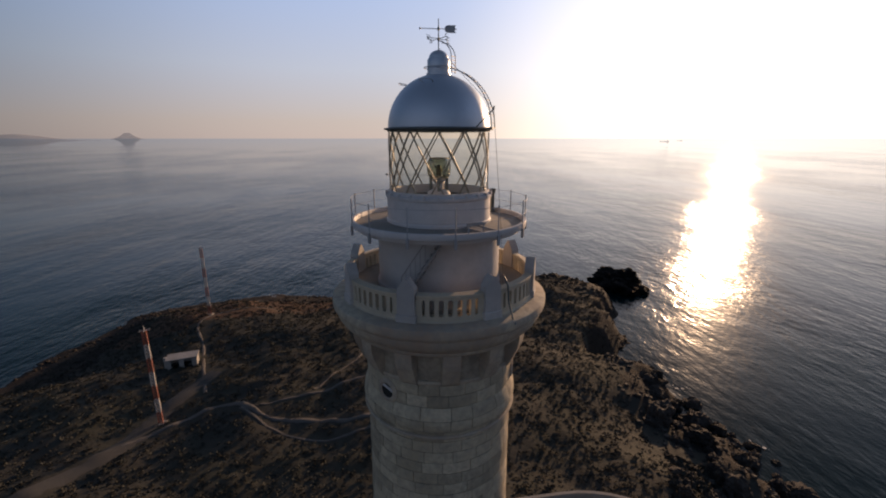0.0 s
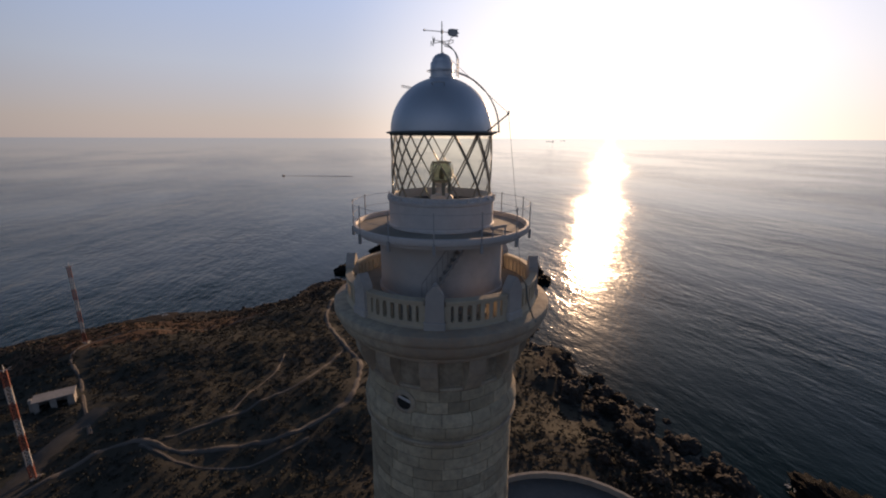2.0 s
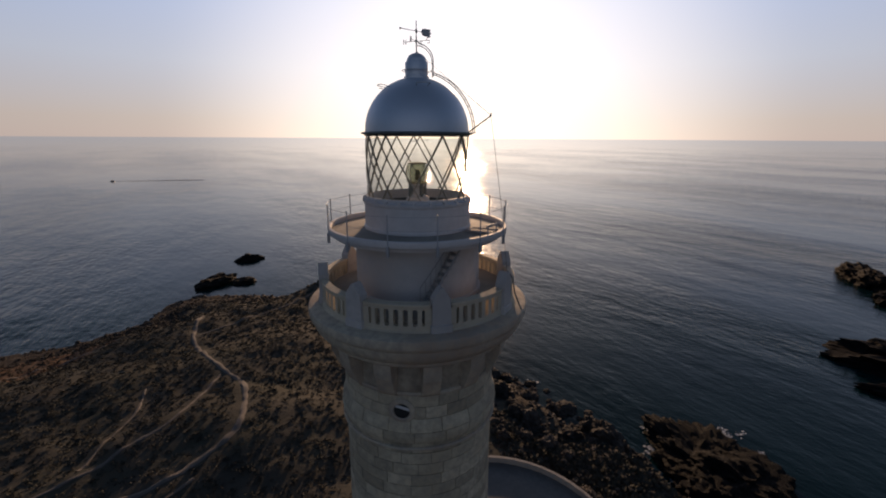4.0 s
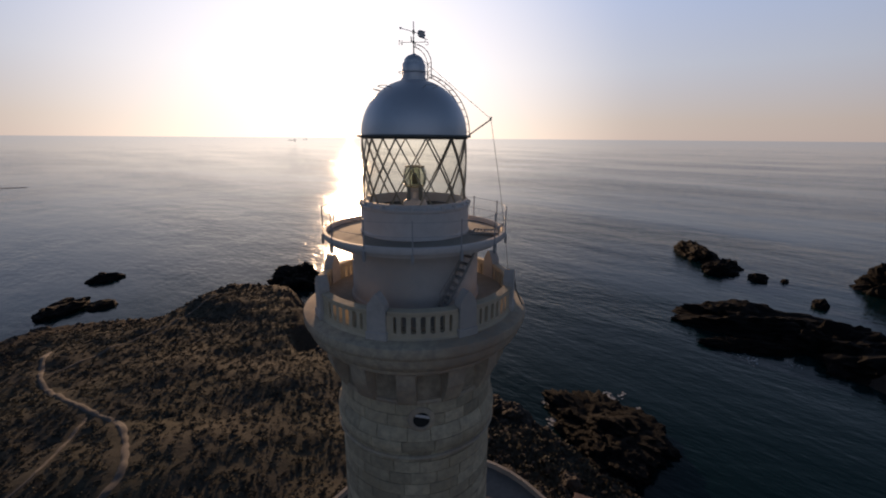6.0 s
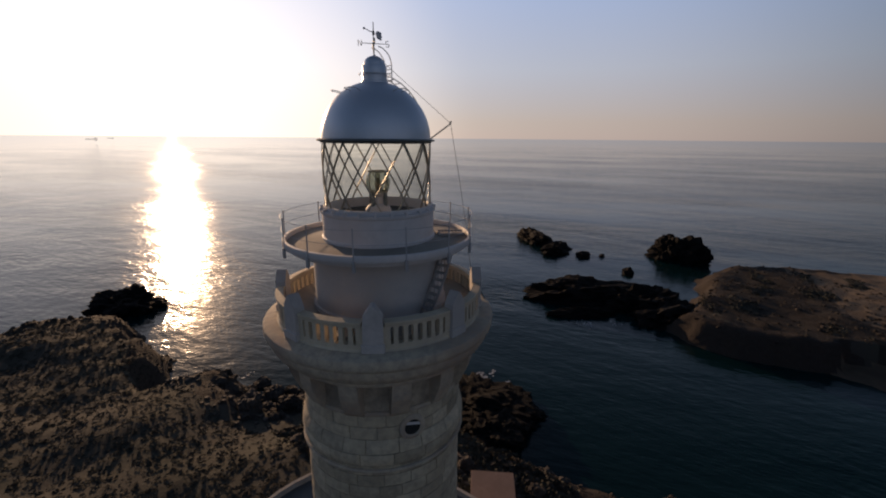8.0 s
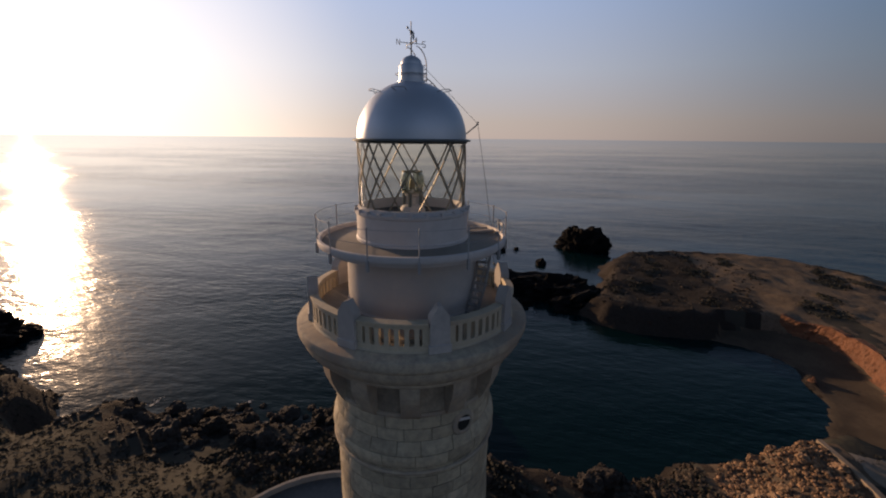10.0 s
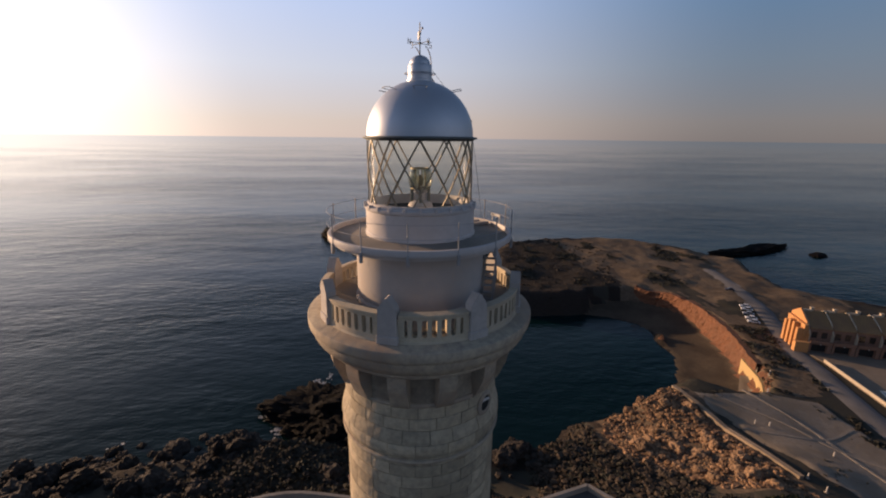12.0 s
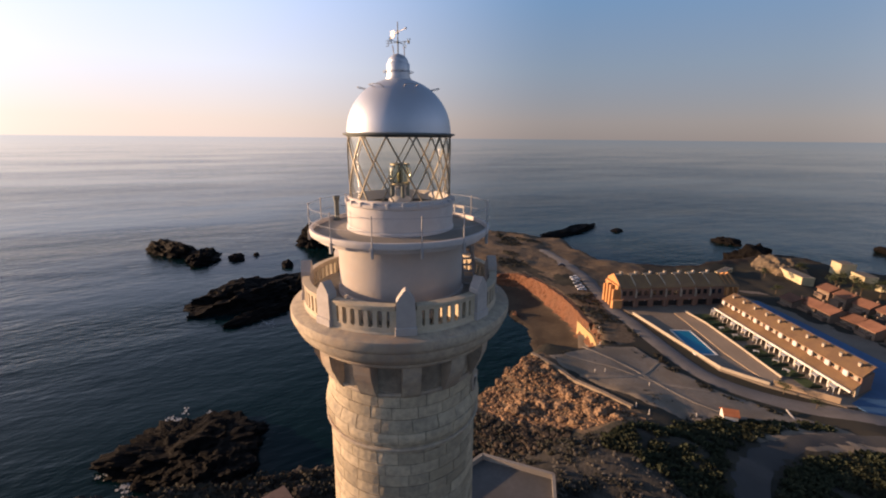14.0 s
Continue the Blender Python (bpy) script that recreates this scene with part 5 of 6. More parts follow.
mast(-93, 141, 38.8)
mast(-68.5, 72.5, 37.0)
SHEDW = mat("weathered_shed_render", (0.30, 0.28, 0.26), 0.85, scale=1, vary=0.35)
WWALL = mat("white_shed_wall", (0.60, 0.58, 0.54), 0.85, scale=1, vary=0.25)
shed = empty("concrete_shed", (-80, 101, hz(-80, 101) - 0.2), 202)
tagged(shed, "small white flat-roofed shed with dark openings", "shed")
part("wall", boxes((-4, -2, 0, 4, -1.75, 3), (-4, 1.75, 0, -2.6, 2, 3), (-0.5, 1.75, 0, 0.8, 2, 3), (2.9, 1.75, 0, 4, 2, 3), (-4, -1.75, 0, -3.75, 1.75, 3), (3.75, -1.75, 0, 4, 1.75, 3)), SHEDW, shed)
part("roof", boxes((-4.3, -2.3, 3.002, 4.3, 2.3, 3.3), bevel=0.04), SHEDW, shed)
part("floor", boxes((-4, -2, -0.6, 4, 2, 0.05)), PARA, shed)
part("side_block", boxes((4.3, -0.6, 0, 5.0, 0.6, 3.4), bevel=0.04), SHEDW, shed)

# ---- the housing estate ----
ROOF = mat("brown_roof_tiles", (0.25, 0.155, 0.075), 0.9, vary=0.35, scale=2.0, bump=0.5, col2=(0.20, 0.12, 0.07), rnd=0.12)
REDROOF = mat("red_roof_tiles", (0.185, 0.09, 0.058), 0.9, vary=0.35, scale=2.0, bump=0.5, rnd=0.2)
OCHRE = mat("orange_render", (0.50, 0.25, 0.10), 0.9, vary=0.2, scale=1.0)
CREAM = mat("cream_render", (0.40, 0.345, 0.27), 0.9, vary=0.2, scale=1.0)
BRICKY = mat("brown_render", (0.24, 0.14, 0.10), 0.9, vary=0.25, scale=1.0)
WINDOW = mat("dark_window_glass", (0.02, 0.022, 0.025), 0.15, bump=0, spec=0.6)
PAVE = mat("pale_paving", (0.20, 0.166, 0.132), 0.9, vary=0.25, scale=0.6)
LAWN = mat("lawn", (0.055, 0.085, 0.03), 0.95, vary=0.4, scale=0.8, bump=0.6)
HEDGE = mat("hedge_leaves", (0.035, 0.05, 0.02), 0.95, vary=0.4, scale=2, bump=0.8)
POOL = mat("pool_water", (0.006, 0.16, 0.30), 0.35, vary=0.15, scale=0.6, bump=0.1, spec=0.12)
# blue of the sky-lit shade between the houses, put into the base colour
BLUE = mat("blue_paved_street", (0.040, 0.12, 0.26), 0.7, vary=0.3, scale=0.4, bump=0.1)
EZ = 10.0


def roof_mesh(L, prof, over=0.0, t=0.22):
    """A roof of tiles along x: prof gives (y, z) from eave over ridge to eave; rows of tiles are stepped."""
    pts = []
    for (y0, z0), (y1, z1) in zip(prof, prof[1:]):
        n = max(1, int(math.hypot(y1 - y0, z1 - z0) / 0.9))
        up = z1 > z0
        for k in range(n):
            a, b = k / n, (k + 1) / n
            pts.append((y0 + (y1 - y0) * a, z0 + (z1 - z0) * a + (0.07 if up else 0.0)))
            pts.append((y0 + (y1 - y0) * b, z0 + (z1 - z0) * b + (0.0 if up else 0.07)))
    bot = [(prof[-1][0], prof[-1][1] - t)] + [(y, z - t) for y, z in prof[1:-1][::-1]] + [(prof[0][0], prof[0][1] - t)]
    ring = pts + bot
    v = [(-over, y, z) for y, z in ring] + [(L + over, y, z) for y, z in ring]
    k = len(ring)
    f = [(i, (i + 1) % k, (i + 1) % k + k, i + k) for i in range(k)] + [tuple(range(k))[::-1], tuple(range(k, 2 * k))]
    return v, f


def gable(prof, base, x0, x1, lift=0.0):
    ring = [(prof[0][0], base)] + [(y, z + lift) for y, z in prof] + [(prof[-1][0], base)]
    k = len(ring)
    v = [(x0, y, z) for y, z in ring] + [(x1, y, z) for y, z in ring]
    f = [(i, (i + 1) % k, (i + 1) % k + k, i + k) for i in range(k)] + [tuple(range(k))[::-1], tuple(range(k, 2 * k))]
    return v, f


def window_part(parent, x0, z0, x1, z1, y, depth=0.12, frame_mat=None):
    w = part("window", boxes((x0 - 0.08, y - 0.06, z0 - 0.08, x1 + 0.08, y + 0.0, z0), (x0 - 0.08, y - 0.06, z1, x1 + 0.08, y, z1 + 0.08), (x0 - 0.08, y - 0.06, z0, x0, y, z1), (x1, y - 0.06, z0, x1 + 0.08, y, z1)), frame_mat or CREAM, parent)
    part("pane", boxes((x0, y - 0.025, z0, x1, y - 0.003, z1)), WINDOW, w)
    return w


def row_a_unit():
    """Three-storey terrace house: garage, balcony floor, tiled roof between raised party walls."""
    e = empty("terraced_house")
    W = 6.8
    prof = [(0.4, 7.6), (7.4, 11.6), (12, 8.8)]
    part("body", gable([(0.8, 7.3), (7.4, 11.2), (11.6, 8.6)], -2.0, 0.3, W), BRICKY, e)
    part("roof", roof_mesh(W - 0.3, prof), ROOF, e).matrix_basis = pose(0.3, 0, 0)
    part("party_wall", gable([(-0.2, 5.6), (2.2, 9.1), (7.4, 12.1), (12.2, 9.2)], -2.0, -0.02, 0.3), CREAM, e, "pale wall rising above the roof")
    part("garage_front", boxes((0.3, -0.6, -2, 1.0, 0.79, 2.7), (5.7, -0.6, -2, W, 0.79, 2.7), (1.0, -0.6, 2.25, 5.7, 0.79, 2.7)), BRICKY, e)
    part("garage_opening", boxes((1.0, 0.5, -0.5, 5.7, 0.78, 2.24)), DARK, e, "dark open garage")
    part("balcony", boxes((0.3, -1.0, 2.72, W, 0.78, 2.9), (0.3, -1.0, 2.9, W, -0.85, 3.7)), BRICKY, e)
    for x in (1.0, 3.9):
        window_part(e, x, 4.1, x + 1.7, 6.3, 0.78, frame_mat=BRICKY)
    part("chimney", boxes((3.0, 7.9, 9.5, 3.9, 8.8, 12.3), (2.9, 7.8, 12.302, 4.0, 8.9, 12.5), (0.8, 7.0, 11.1, 3.0, 7.9, 11.95)), CREAM, e)
    part("lamp", boxes((3.2, -1.15, 2.3, 3.5, -0.95, 2.6)), MWHITE, e)
    return tagged(e, "brown terraced house with tiled roof and dark garage", "house", group="brown terraced houses")


def along(x0, y0, x1, y1):
    return math.degrees(math.atan2(y1 - y0, x1 - x0))


rzA = along(107, -132, 93, -176)
RAX, RAY = 110.5, -133
uA = row_a_unit()
nA = 7
for i in range(nA):
    t = i * 6.8
    m = pose(RAX + t * math.cos(radians(rzA)), RAY + t * math.sin(radians(rzA)), EZ + 1.0, 0, 0, rzA)
    if i == 0:
        uA.matrix_basis = m
    else:
        copy_thing(uA, m)
gend = empty("end_house", (RAX, RAY, EZ + 1.0), rzA)
tagged(gend, "orange rendered stepped end house of the terrace", "house")
part("wall", boxes((-1.6, 0.4, -2, -0.46, 11.5, 8.6)), OCHRE, gend)
part("gable", gable([(-0.2, 5.7), (2.2, 9.3), (7.4, 12.3), (12.2, 9.4)], -2.0, -0.45, -0.05), OCHRE, gend)
for i in range(4):
    part("buttress", boxes((-3.4, 0.6 + 2.6 * i, -2, -1.6, 1.9 + 2.6 * i, 8.8 - abs(i - 1.5) * 1.1), bevel=0.08), OCHRE, gend)
part("porch", boxes((-4.2, -1.4, -2, -0.06, 0.38, 2.9), bevel=0.05), OCHRE, gend)
tw = empty("end_house", (RAX + 47.7 * math.cos(radians(rzA)), RAY + 47.7 * math.sin(radians(rzA)), EZ + 1.0), rzA)
tagged(tw, "orange rendered house with stepped party walls", "house")
part("body", gable([(1, 6.8), (7, 10.4), (11.5, 8)], -2, 0, 7), OCHRE, tw)
for i in range(3):
    part("fin_wall", gable([(-0.4, 6.2), (7, 11.8), (12, 8.8)], -2, 1.0 + 2.2 * i, 1.35 + 2.2 * i), OCHRE, tw)
part("roof", roof_mesh(7, [(0.6, 7.1), (7, 10.8), (11.9, 8.2)]), ROOF, tw)


def row_b_unit():
    """White house in two tiers, oblique to its street: a porch roof with posts in front, an upper floor with bays behind."""
    e = empty("white_terraced_house")
    W = 6.07
    part("lower_wall", boxes((0, 4.2, -2, W, 6, 3.4), (-0.1, 0.8, -2, 0.1, 4.2, 2.9)), CREAM, e)
    part("porch_roof", roof_mesh(W, [(1.4, 2.7), (6, 3.9)]), ROOF, e)
    part("porch_edge", boxes((0, 0.95, 2.45, W, 1.38, 3.05)), WWALL, e, "white beam")
    p = part("porch_post", boxes((0.2, 1.05, -2, 0.5, 1.36, 2.44)), WWALL, e)
    for x in (1.9, 3.8):
        again(p, pose(x, 0, 0), e)
    part("terrace_canopy", boxes((0.6, -0.9, 2.3, 2.6, 0.94, 2.42), (0.7, -0.8, -2, 0.85, -0.65, 2.3), (2.35, -0.8, -2, 2.5, -0.65, 2.3)), WWALL, e)
    part("upper_wall", boxes((0, 6.0, -2, W, 12.6, 5.6)), BRICKY, e)
    part("bay", boxes((0.6, 4.9, 4.1, 2.4, 5.98, 5.8), bevel=0.25), WWALL, e, "white projecting bay")
    part("second_bay", boxes((3.9, 5.3, 4.2, 5.3, 5.98, 5.6), bevel=0.2), CREAM, e)
    window_part(e, 2.8, 4.4, 3.5, 5.4, 5.98)
    for x in (0.8, 3.2):
        window_part(e, x, 0.2, x + 1.9, 2.2, 4.18)
    part("roof", roof_mesh(W, [(5.5, 5.85), (12.6, 7.5), (13.2, 7.1)]), ROOF, e)
    part("gutter", boxes((0, 13.22, 6.9, W, 13.4, 7.22)), WWALL, e)
    part("chimney", boxes((2.4, 9.2, 6.4, 3.2, 10.0, 7.7), (2.3, 9.1, 7.702, 3.3, 10.1, 7.85)), CREAM, e)
    part("roof_light", boxes((3.6, 11.0, 6.6, 5.2, 12.0, 7.32)), DARK, e)
    for ob in [e] + list(e.children_recursive):
        if ob.type == "MESH":
            for w in ob.data.vertices:
                w.co.x -= 0.45 * w.co.y
    return tagged(e, "white two-tier terraced house with brown tiled roofs", "house", group="white terraced houses")


BX, BY = 34.7, -139.3
rzB = along(34.2, -140.6, 90.2, -164.0)
uB = row_b_unit()
for i in range(10):
    t = i * 6.07
    m = pose(BX + t * math.cos(radians(rzB)), BY + t * math.sin(radians(rzB)), EZ, 0, 0, rzB) @ pose(0, 0, 0, 0, 0, 180) @ pose(-6.07, 0, 0)
    if i == 0:
        uB.matrix_basis = m
    else:
        copy_thing(uB, m)
# paving of the estate, pool, gardens
slab("estate_paving", [(116, -133), (103, -132.2), (77.6, -126.8), (59.6, -123.2), (49, -127.0), (33, -136.2), (22, -160), (40, -210), (100, -210), (122, -180)], EZ + 0.25, 6.0, PAVE, "pale paved ground of the housing estate", "paving")
cBs, sBs = math.cos(radians(rzB)), math.sin(radians(rzB))
slab("blue_street", [(BX + t * cBs + s * sBs, BY + t * sBs - s * cBs) for t, s in ((-30, 6), (-1.2, 0.5), (6, 13.6), (70, 13.6), (76, 31), (-30, 34))], EZ + 0.32, 0.3, BLUE, "street between the houses, coloured blue like sky-lit shade", "street")
rzP = 153.0
pool = empty("swimming_pool", (76, -132.5, EZ + 0.25), rzP)
tagged(pool, "rectangular blue swimming pool with pale coping", "swimming pool")
part("water", boxes((-9, -3.2, -0.3, 9, 3.2, 0.10)), POOL, pool)
part("coping", boxes((-9.6, -3.8, -0.3, 9.6, -3.2, 0.2), (-9.6, 3.2, -0.3, 9.6, 3.8, 0.2), (-9.6, -3.2, -0.3, -9, 3.2, 0.2), (9, -3.2, -0.3, 9.6, 3.2, 0.2), bevel=0.03), WWALL, pool)
PROM = mat("beige_promenade", (0.34, 0.255, 0.175), 0.9, vary=0.2, scale=0.8)
slab("promenade", [(97.5, -149.4), (79.5, -141.2), (66.5, -134.9), (55.3, -131.0), (48.2, -129.6), (48.4, -135.0), (58, -139.3), (66.6, -143.3), (84.5, -151.0), (95.8, -154.0)], EZ + 0.45, 0.4, PROM, "beige raised promenade beside the gardens", "promenade")
wall_line("garden_wall", [(96, -154.4), (84.6, -151.4), (66.8, -143.7), (58.2, -139.7), (48.8, -135.4)], 0.7, 0.25, CREAM, "pale garden wall along the promenade", "wall", z=EZ + 0.25)
wall_line("road_wall", [(103, -132.6), (90, -129.8), (77.6, -127.2), (68, -125.2), (59.6, -123.6), (54, -125.6), (48.0, -128.2)], 0.9, 0.35, CREAM, "cream boundary wall along the road", "wall", z=EZ + 0.2)
wall_line("estate_wall", [(47.6, -129.2), (41.2, -133.0), (34.6, -136.2)], 1.7, 0.4, PROM, "tall beige wall closing the gardens", "wall", z=EZ + 0.2)
cB, sB = math.cos(radians(rzB)), math.sin(radians(rzB))
for i in range(1, 10):
    a, b = i * 6.07 + 0.3, i * 6.07 + 5.77
    near, far = 1.2, (5.6 if i == 1 else 7.4)
    q = [(BX + t * cB - s * sB, BY + t * sB + s * cB) for t, s in ((a, near), (b, near), (b, far), (a, far))]
    slab("garden_lawn", q, EZ + 0.30 + 0.004 * i, 0.2, LAWN if i != 5 else PAVE, "small green garden plot behind the houses" if i != 5 else "small paved garden plot behind the houses", "garden")
    hx, hy = BX + i * 6.07 * cB - near * sB, BY + i * 6.07 * sB + near * cB
    hedge = part("hedge", rock_shape(0.5, 1.0, 1.0, 60 + i, 3), HEDGE)
    hedge.matrix_basis = pose(hx - (far - near) / 2 * sB, hy + (far - near) / 2 * cB, EZ + 0.9, 0, 0, rzB) @ Matrix.Diagonal((1.0, (far - near) / 2, 0.9, 1))
    tagged(hedge, "clipped dark hedge between garden plots", "hedge", group="garden hedges")
# small tables and loungers on the plots
for i, (a, s) in enumerate([(15.5, 4.5), (21.3, 3.2), (27.6, 5.2), (39.8, 4.0), (46.0, 5.0)]):
    tb = empty("garden_table", (BX + a * cB - s * sB, BY + a * sB + s * cB, EZ + 0.3), 20 * i)
    tagged(tb, "white garden table on the plot behind the houses", "table", group="garden tables")
    part("tabletop", boxes((-0.9, -0.5, 0.70, 0.9, 0.5, 0.76), bevel=0.02), WWALL, tb)
    lg = part("leg", boxes((-0.8, -0.42, -0.05, -0.72, -0.34, 0.698)), WWALL, tb)
    for dx, dy in ((1.52, 0), (0, 0.76), (1.52, 0.76)):
        again(lg, pose(dx, dy, 0), tb)

# cars on the verge
TYRE = mat("tyre_rubber", (0.02, 0.02, 0.02), 0.8, bump=0)


def car(x, y, z, rz, paint, label):
    e = empty("car", (x, y, z), rz)
    tagged(e, label, "car", group="parked cars")
    bm = boxes((-2.1, -0.85, 0.3, 2.1, 0.85, 0.85), bevel=0.14)
    part("body", bm, paint, e)
    bm = bmesh.new()
    prof = [(-1.5, 0.85), (1.0, 0.85), (0.45, 1.42), (-1.1, 1.42)]
    a = [bm.verts.new((px, -0.72, pz)) for px, pz in prof]
    b = [bm.verts.new((px, 0.72, pz)) for px, pz in prof]
    for i in range(4):
        j = (i + 1) % 4
        bm.faces.new((a[i], a[j], b[j], b[i]))
    bm.faces.new(a[::-1])
    bm.faces.new(b)
    bmesh.ops.recalc_face_normals(bm, faces=bm.faces[:])
    part("cabin", bm, WINDOW, e, "dark glazed cabin")
    part("roof", boxes((-1.05, -0.7, 1.42, 0.42, 0.7, 1.47), bevel=0.02), paint, e)
    for px in (-1.3, 1.3):
        for py in (-0.8, 0.8):
            bm = bmesh.new()
            bmesh.ops.create_cone(bm, cap_ends=True, segments=12, radius1=0.31, radius2=0.31, depth=0.22, matrix=pose(px, py, 0.31, 90, 0, 0))
            part("wheel", bm, TYRE, e)


CARW = mat("white_car_paint", (0.7, 0.7, 0.7), 0.3, vary=0.05, bump=0)
CARG = mat("grey_car_paint", (0.3, 0.32, 0.35), 0.3, vary=0.05, bump=0)
CARB = mat("dark_car_paint", (0.05, 0.05, 0.07), 0.3, vary=0.05, bump=0)
for i, (x, y, pm, lb) in enumerate([(149.3, -141, CARW, "white parked car on the verge"), (145.3, -138.6, CARW, "white parked car on the verge"), (141.4, -136.4, CARG, "grey parked car on the verge"), (137.5, -134.6, CARW, "white parked car on the verge"), (134, -132.8, CARW, "white parked car on the verge")]):
    car(x, y, hz(x, y) + 0.05, 62, pm, lb)
car(169, -148.5, hz(169, -148.5) + 0.05, 62, CARB, "dark parked car on the verge")
car(119, -136.6, max(hz(119, -136.6), EZ) + 0.3, 20, CARW, "white car beside the orange house")


# separate houses with red roofs, and white blocks by the far shore
TAN = mat("tan_house_render", (0.20, 0.14, 0.10), 0.9, vary=0.25, scale=1.0)


def red_house(w, d):
    e = empty("red_roofed_house")
    part("wall", boxes((-w / 2, -d / 2, -1, w / 2, d / 2, 4.6)), TAN, e)
    v, f = roof_mesh(w + 0.8, [(-d / 2 - 0.5, 4.5), (0, 6.6), (d / 2 + 0.5, 4.5)])
    part("roof", (v, f), REDROOF, e).matrix_basis = pose(-w / 2 - 0.4, 0, 0)
    part("gable", gable([(-d / 2, 4.4), (0, 6.3), (d / 2, 4.4)], 4.0, -w / 2 + 0.02, w / 2 - 0.02), TAN, e)
    for x in (-w / 4 - 0.6, w / 4 - 0.6):
        window_part(e, x, 1.2, x + 1.2, 2.6, -d / 2 - 0.003)
    part("chimney", boxes((w / 4, 0.6, 5.4, w / 4 + 0.7, 1.3, 7.2)), TAN, e)
    part("porch", boxes((-w / 2 + 0.5, -d / 2 - 1.6, -2, w / 2 - 1.5, -d / 2 - 0.003, 2.5), bevel=0.05), TAN, e)
    return tagged(e, "detached house with red tiled gable roof", "house", group="red-roofed houses")


rh = red_house(7.0, 7.4)
spots = [(84, -202), (77, -203), (69, -199), (62, -200), (54, -196), (46, -197), (37, -193), (29, -192), (76, -226), (68, -224), (59, -221), (50, -219), (40, -215), (30, -211), (84, -230), (19, -189)]
for i, (x, y) in enumerate(spots):
    m = pose(x - 1.4, y - 3.2, EZ - 1.3 + (i % 3) * 0.4, 0, 0, rzB + 180 + (4 if i % 2 else -5))
    if i == 0:
        rh.matrix_basis = m
    else:
        copy_thing(rh, m)


BUFF = mat("buff_render", (0.52, 0.45, 0.28), 0.85, vary=0.3, scale=0.8)
FLATROOF = mat("flat_roof_gravel", (0.16, 0.14, 0.12), 0.95, vary=0.3, scale=0.8)


def white_block(x, y, z, rz, w, d, h, label):
    e = empty("white_building", (x, y, z), rz)
    tagged(e, label, "building")
    part("wall", boxes((-w / 2, -d / 2, -4, w / 2, d / 2, h)), BUFF, e)
    part("parapet", boxes((-w / 2 - 0.1, -d / 2 - 0.1, h + 0.002, w / 2 + 0.1, d / 2 + 0.1, h + 0.5)), BUFF, e)
    part("roof", boxes((-w / 2 + 0.3, -d / 2 + 0.3, h + 0.4, w / 2 - 0.3, d / 2 - 0.3, h + 0.56)), FLATROOF, e)
    n = max(2, int(w / 4))
    for i in range(n):
        for k in range(max(1, int(h / 3))):
            xx = -w / 2 + (i + 0.3) * w / n
            window_part(e, xx, 0.9 + 3 * k, xx + 1.4, 2.1 + 3 * k, -d / 2 - 0.003)


white_block(107, -252, 9, -30, 19, 6, 3.4, "long buff low building near the far shore")
white_block(101, -283, 9, -35, 8, 7, 7.0, "tall cream building near the far shore")
white_block(90, -279, 9, -35, 10, 6, 4, "low cream building near the far shore")
white_block(128, -226, 9, -75, 15, 3.5, 1.8, "long low buff building by the shore")
white_block(74, -268, 9, -30, 11, 7, 3, "low cream building among trees")

# the small white hut with an orange roof
hut = empty("small_hut", (41, -99, hz(41, -99) - 0.1), 50)
tagged(hut, "small white hut with an orange tiled roof", "hut")
part("wall", gable([(-1.4, 2.1), (0, 3.0), (1.4, 2.1)], -1, -1.6, 1.6), WWALL, hut)
part("roof", roof_mesh(3.7, [(-1.7, 2.0), (0, 3.15), (1.7, 2.0)], t=0.12), mat("orange_tiles", (0.45, 0.16, 0.07), 0.9, scale=2), hut).matrix_basis = pose(-1.85, 0, 0.05)
part("door", boxes((-1.64, -0.4, 0, -1.605, 0.4, 1.9)), DARK, hut)

BOLL = []
for x, y, hgt in [(72, -84, 1.6), (71, -87, 1.6), (52, -79, 1.4), (48, -79, 1.4), (44, -91, 1.4), (60, -93, 1.3), (86, -99, 1.6), (96, -108, 1.6)]:
    z = hz(x, y)
    if not BOLL:
        pb = empty("marker_post", (x, y, z - 0.1))
        tagged(pb, "short white marker post on the open lot", "post", group="marker posts")
        part("shaft", lathe([(0.0, -0.5), (0.16, -0.5), (0.14, 1.4), (0.0, 1.5)], 8), MWHITE, pb)
        part("base", boxes((-0.3, -0.3, -0.5, 0.3, 0.3, 0.15), bevel=0.03), PARA, pb)
        BOLL.append(pb)
    else:
        copy_thing(BOLL[0], pose(x, y, z - 0.1))
log_ = part("timber_beam", boxes((-3.2, -0.2, 0, 3.2, 0.2, 0.35), bevel=0.04), MWHITE)
log_.matrix_basis = pose(36, -117, hz(36, -117) + 0.05, 0, 0, -40)
tagged(log_, "pale painted beam lying beside the road", "beam")
wall_line("lot_wall", [(88, -72.2), (79, -73.6), (70, -75), (61, -76.3), (51.8, -77.4)], 0.6, 1.1, mat("weathered_wall", (0.27, 0.21, 0.15), 0.95, vary=0.35, scale=1.2), "low weathered stone wall edging the lot", "wall")
wall_line("beach_wall", [(110, -110.6), (106, -109.4), (102, -108.2), (98, -107), (94.6, -105.4), (91.6, -103.4), (89, -101.4), (87, -98.8)], 0.6, 1.1, mat("yellow_wall_render", (0.42, 0.30, 0.14), 0.9, vary=0.2, scale=0.8), "yellow rendered sea wall at the beach end", "wall", z=7.3, sink=6.0)


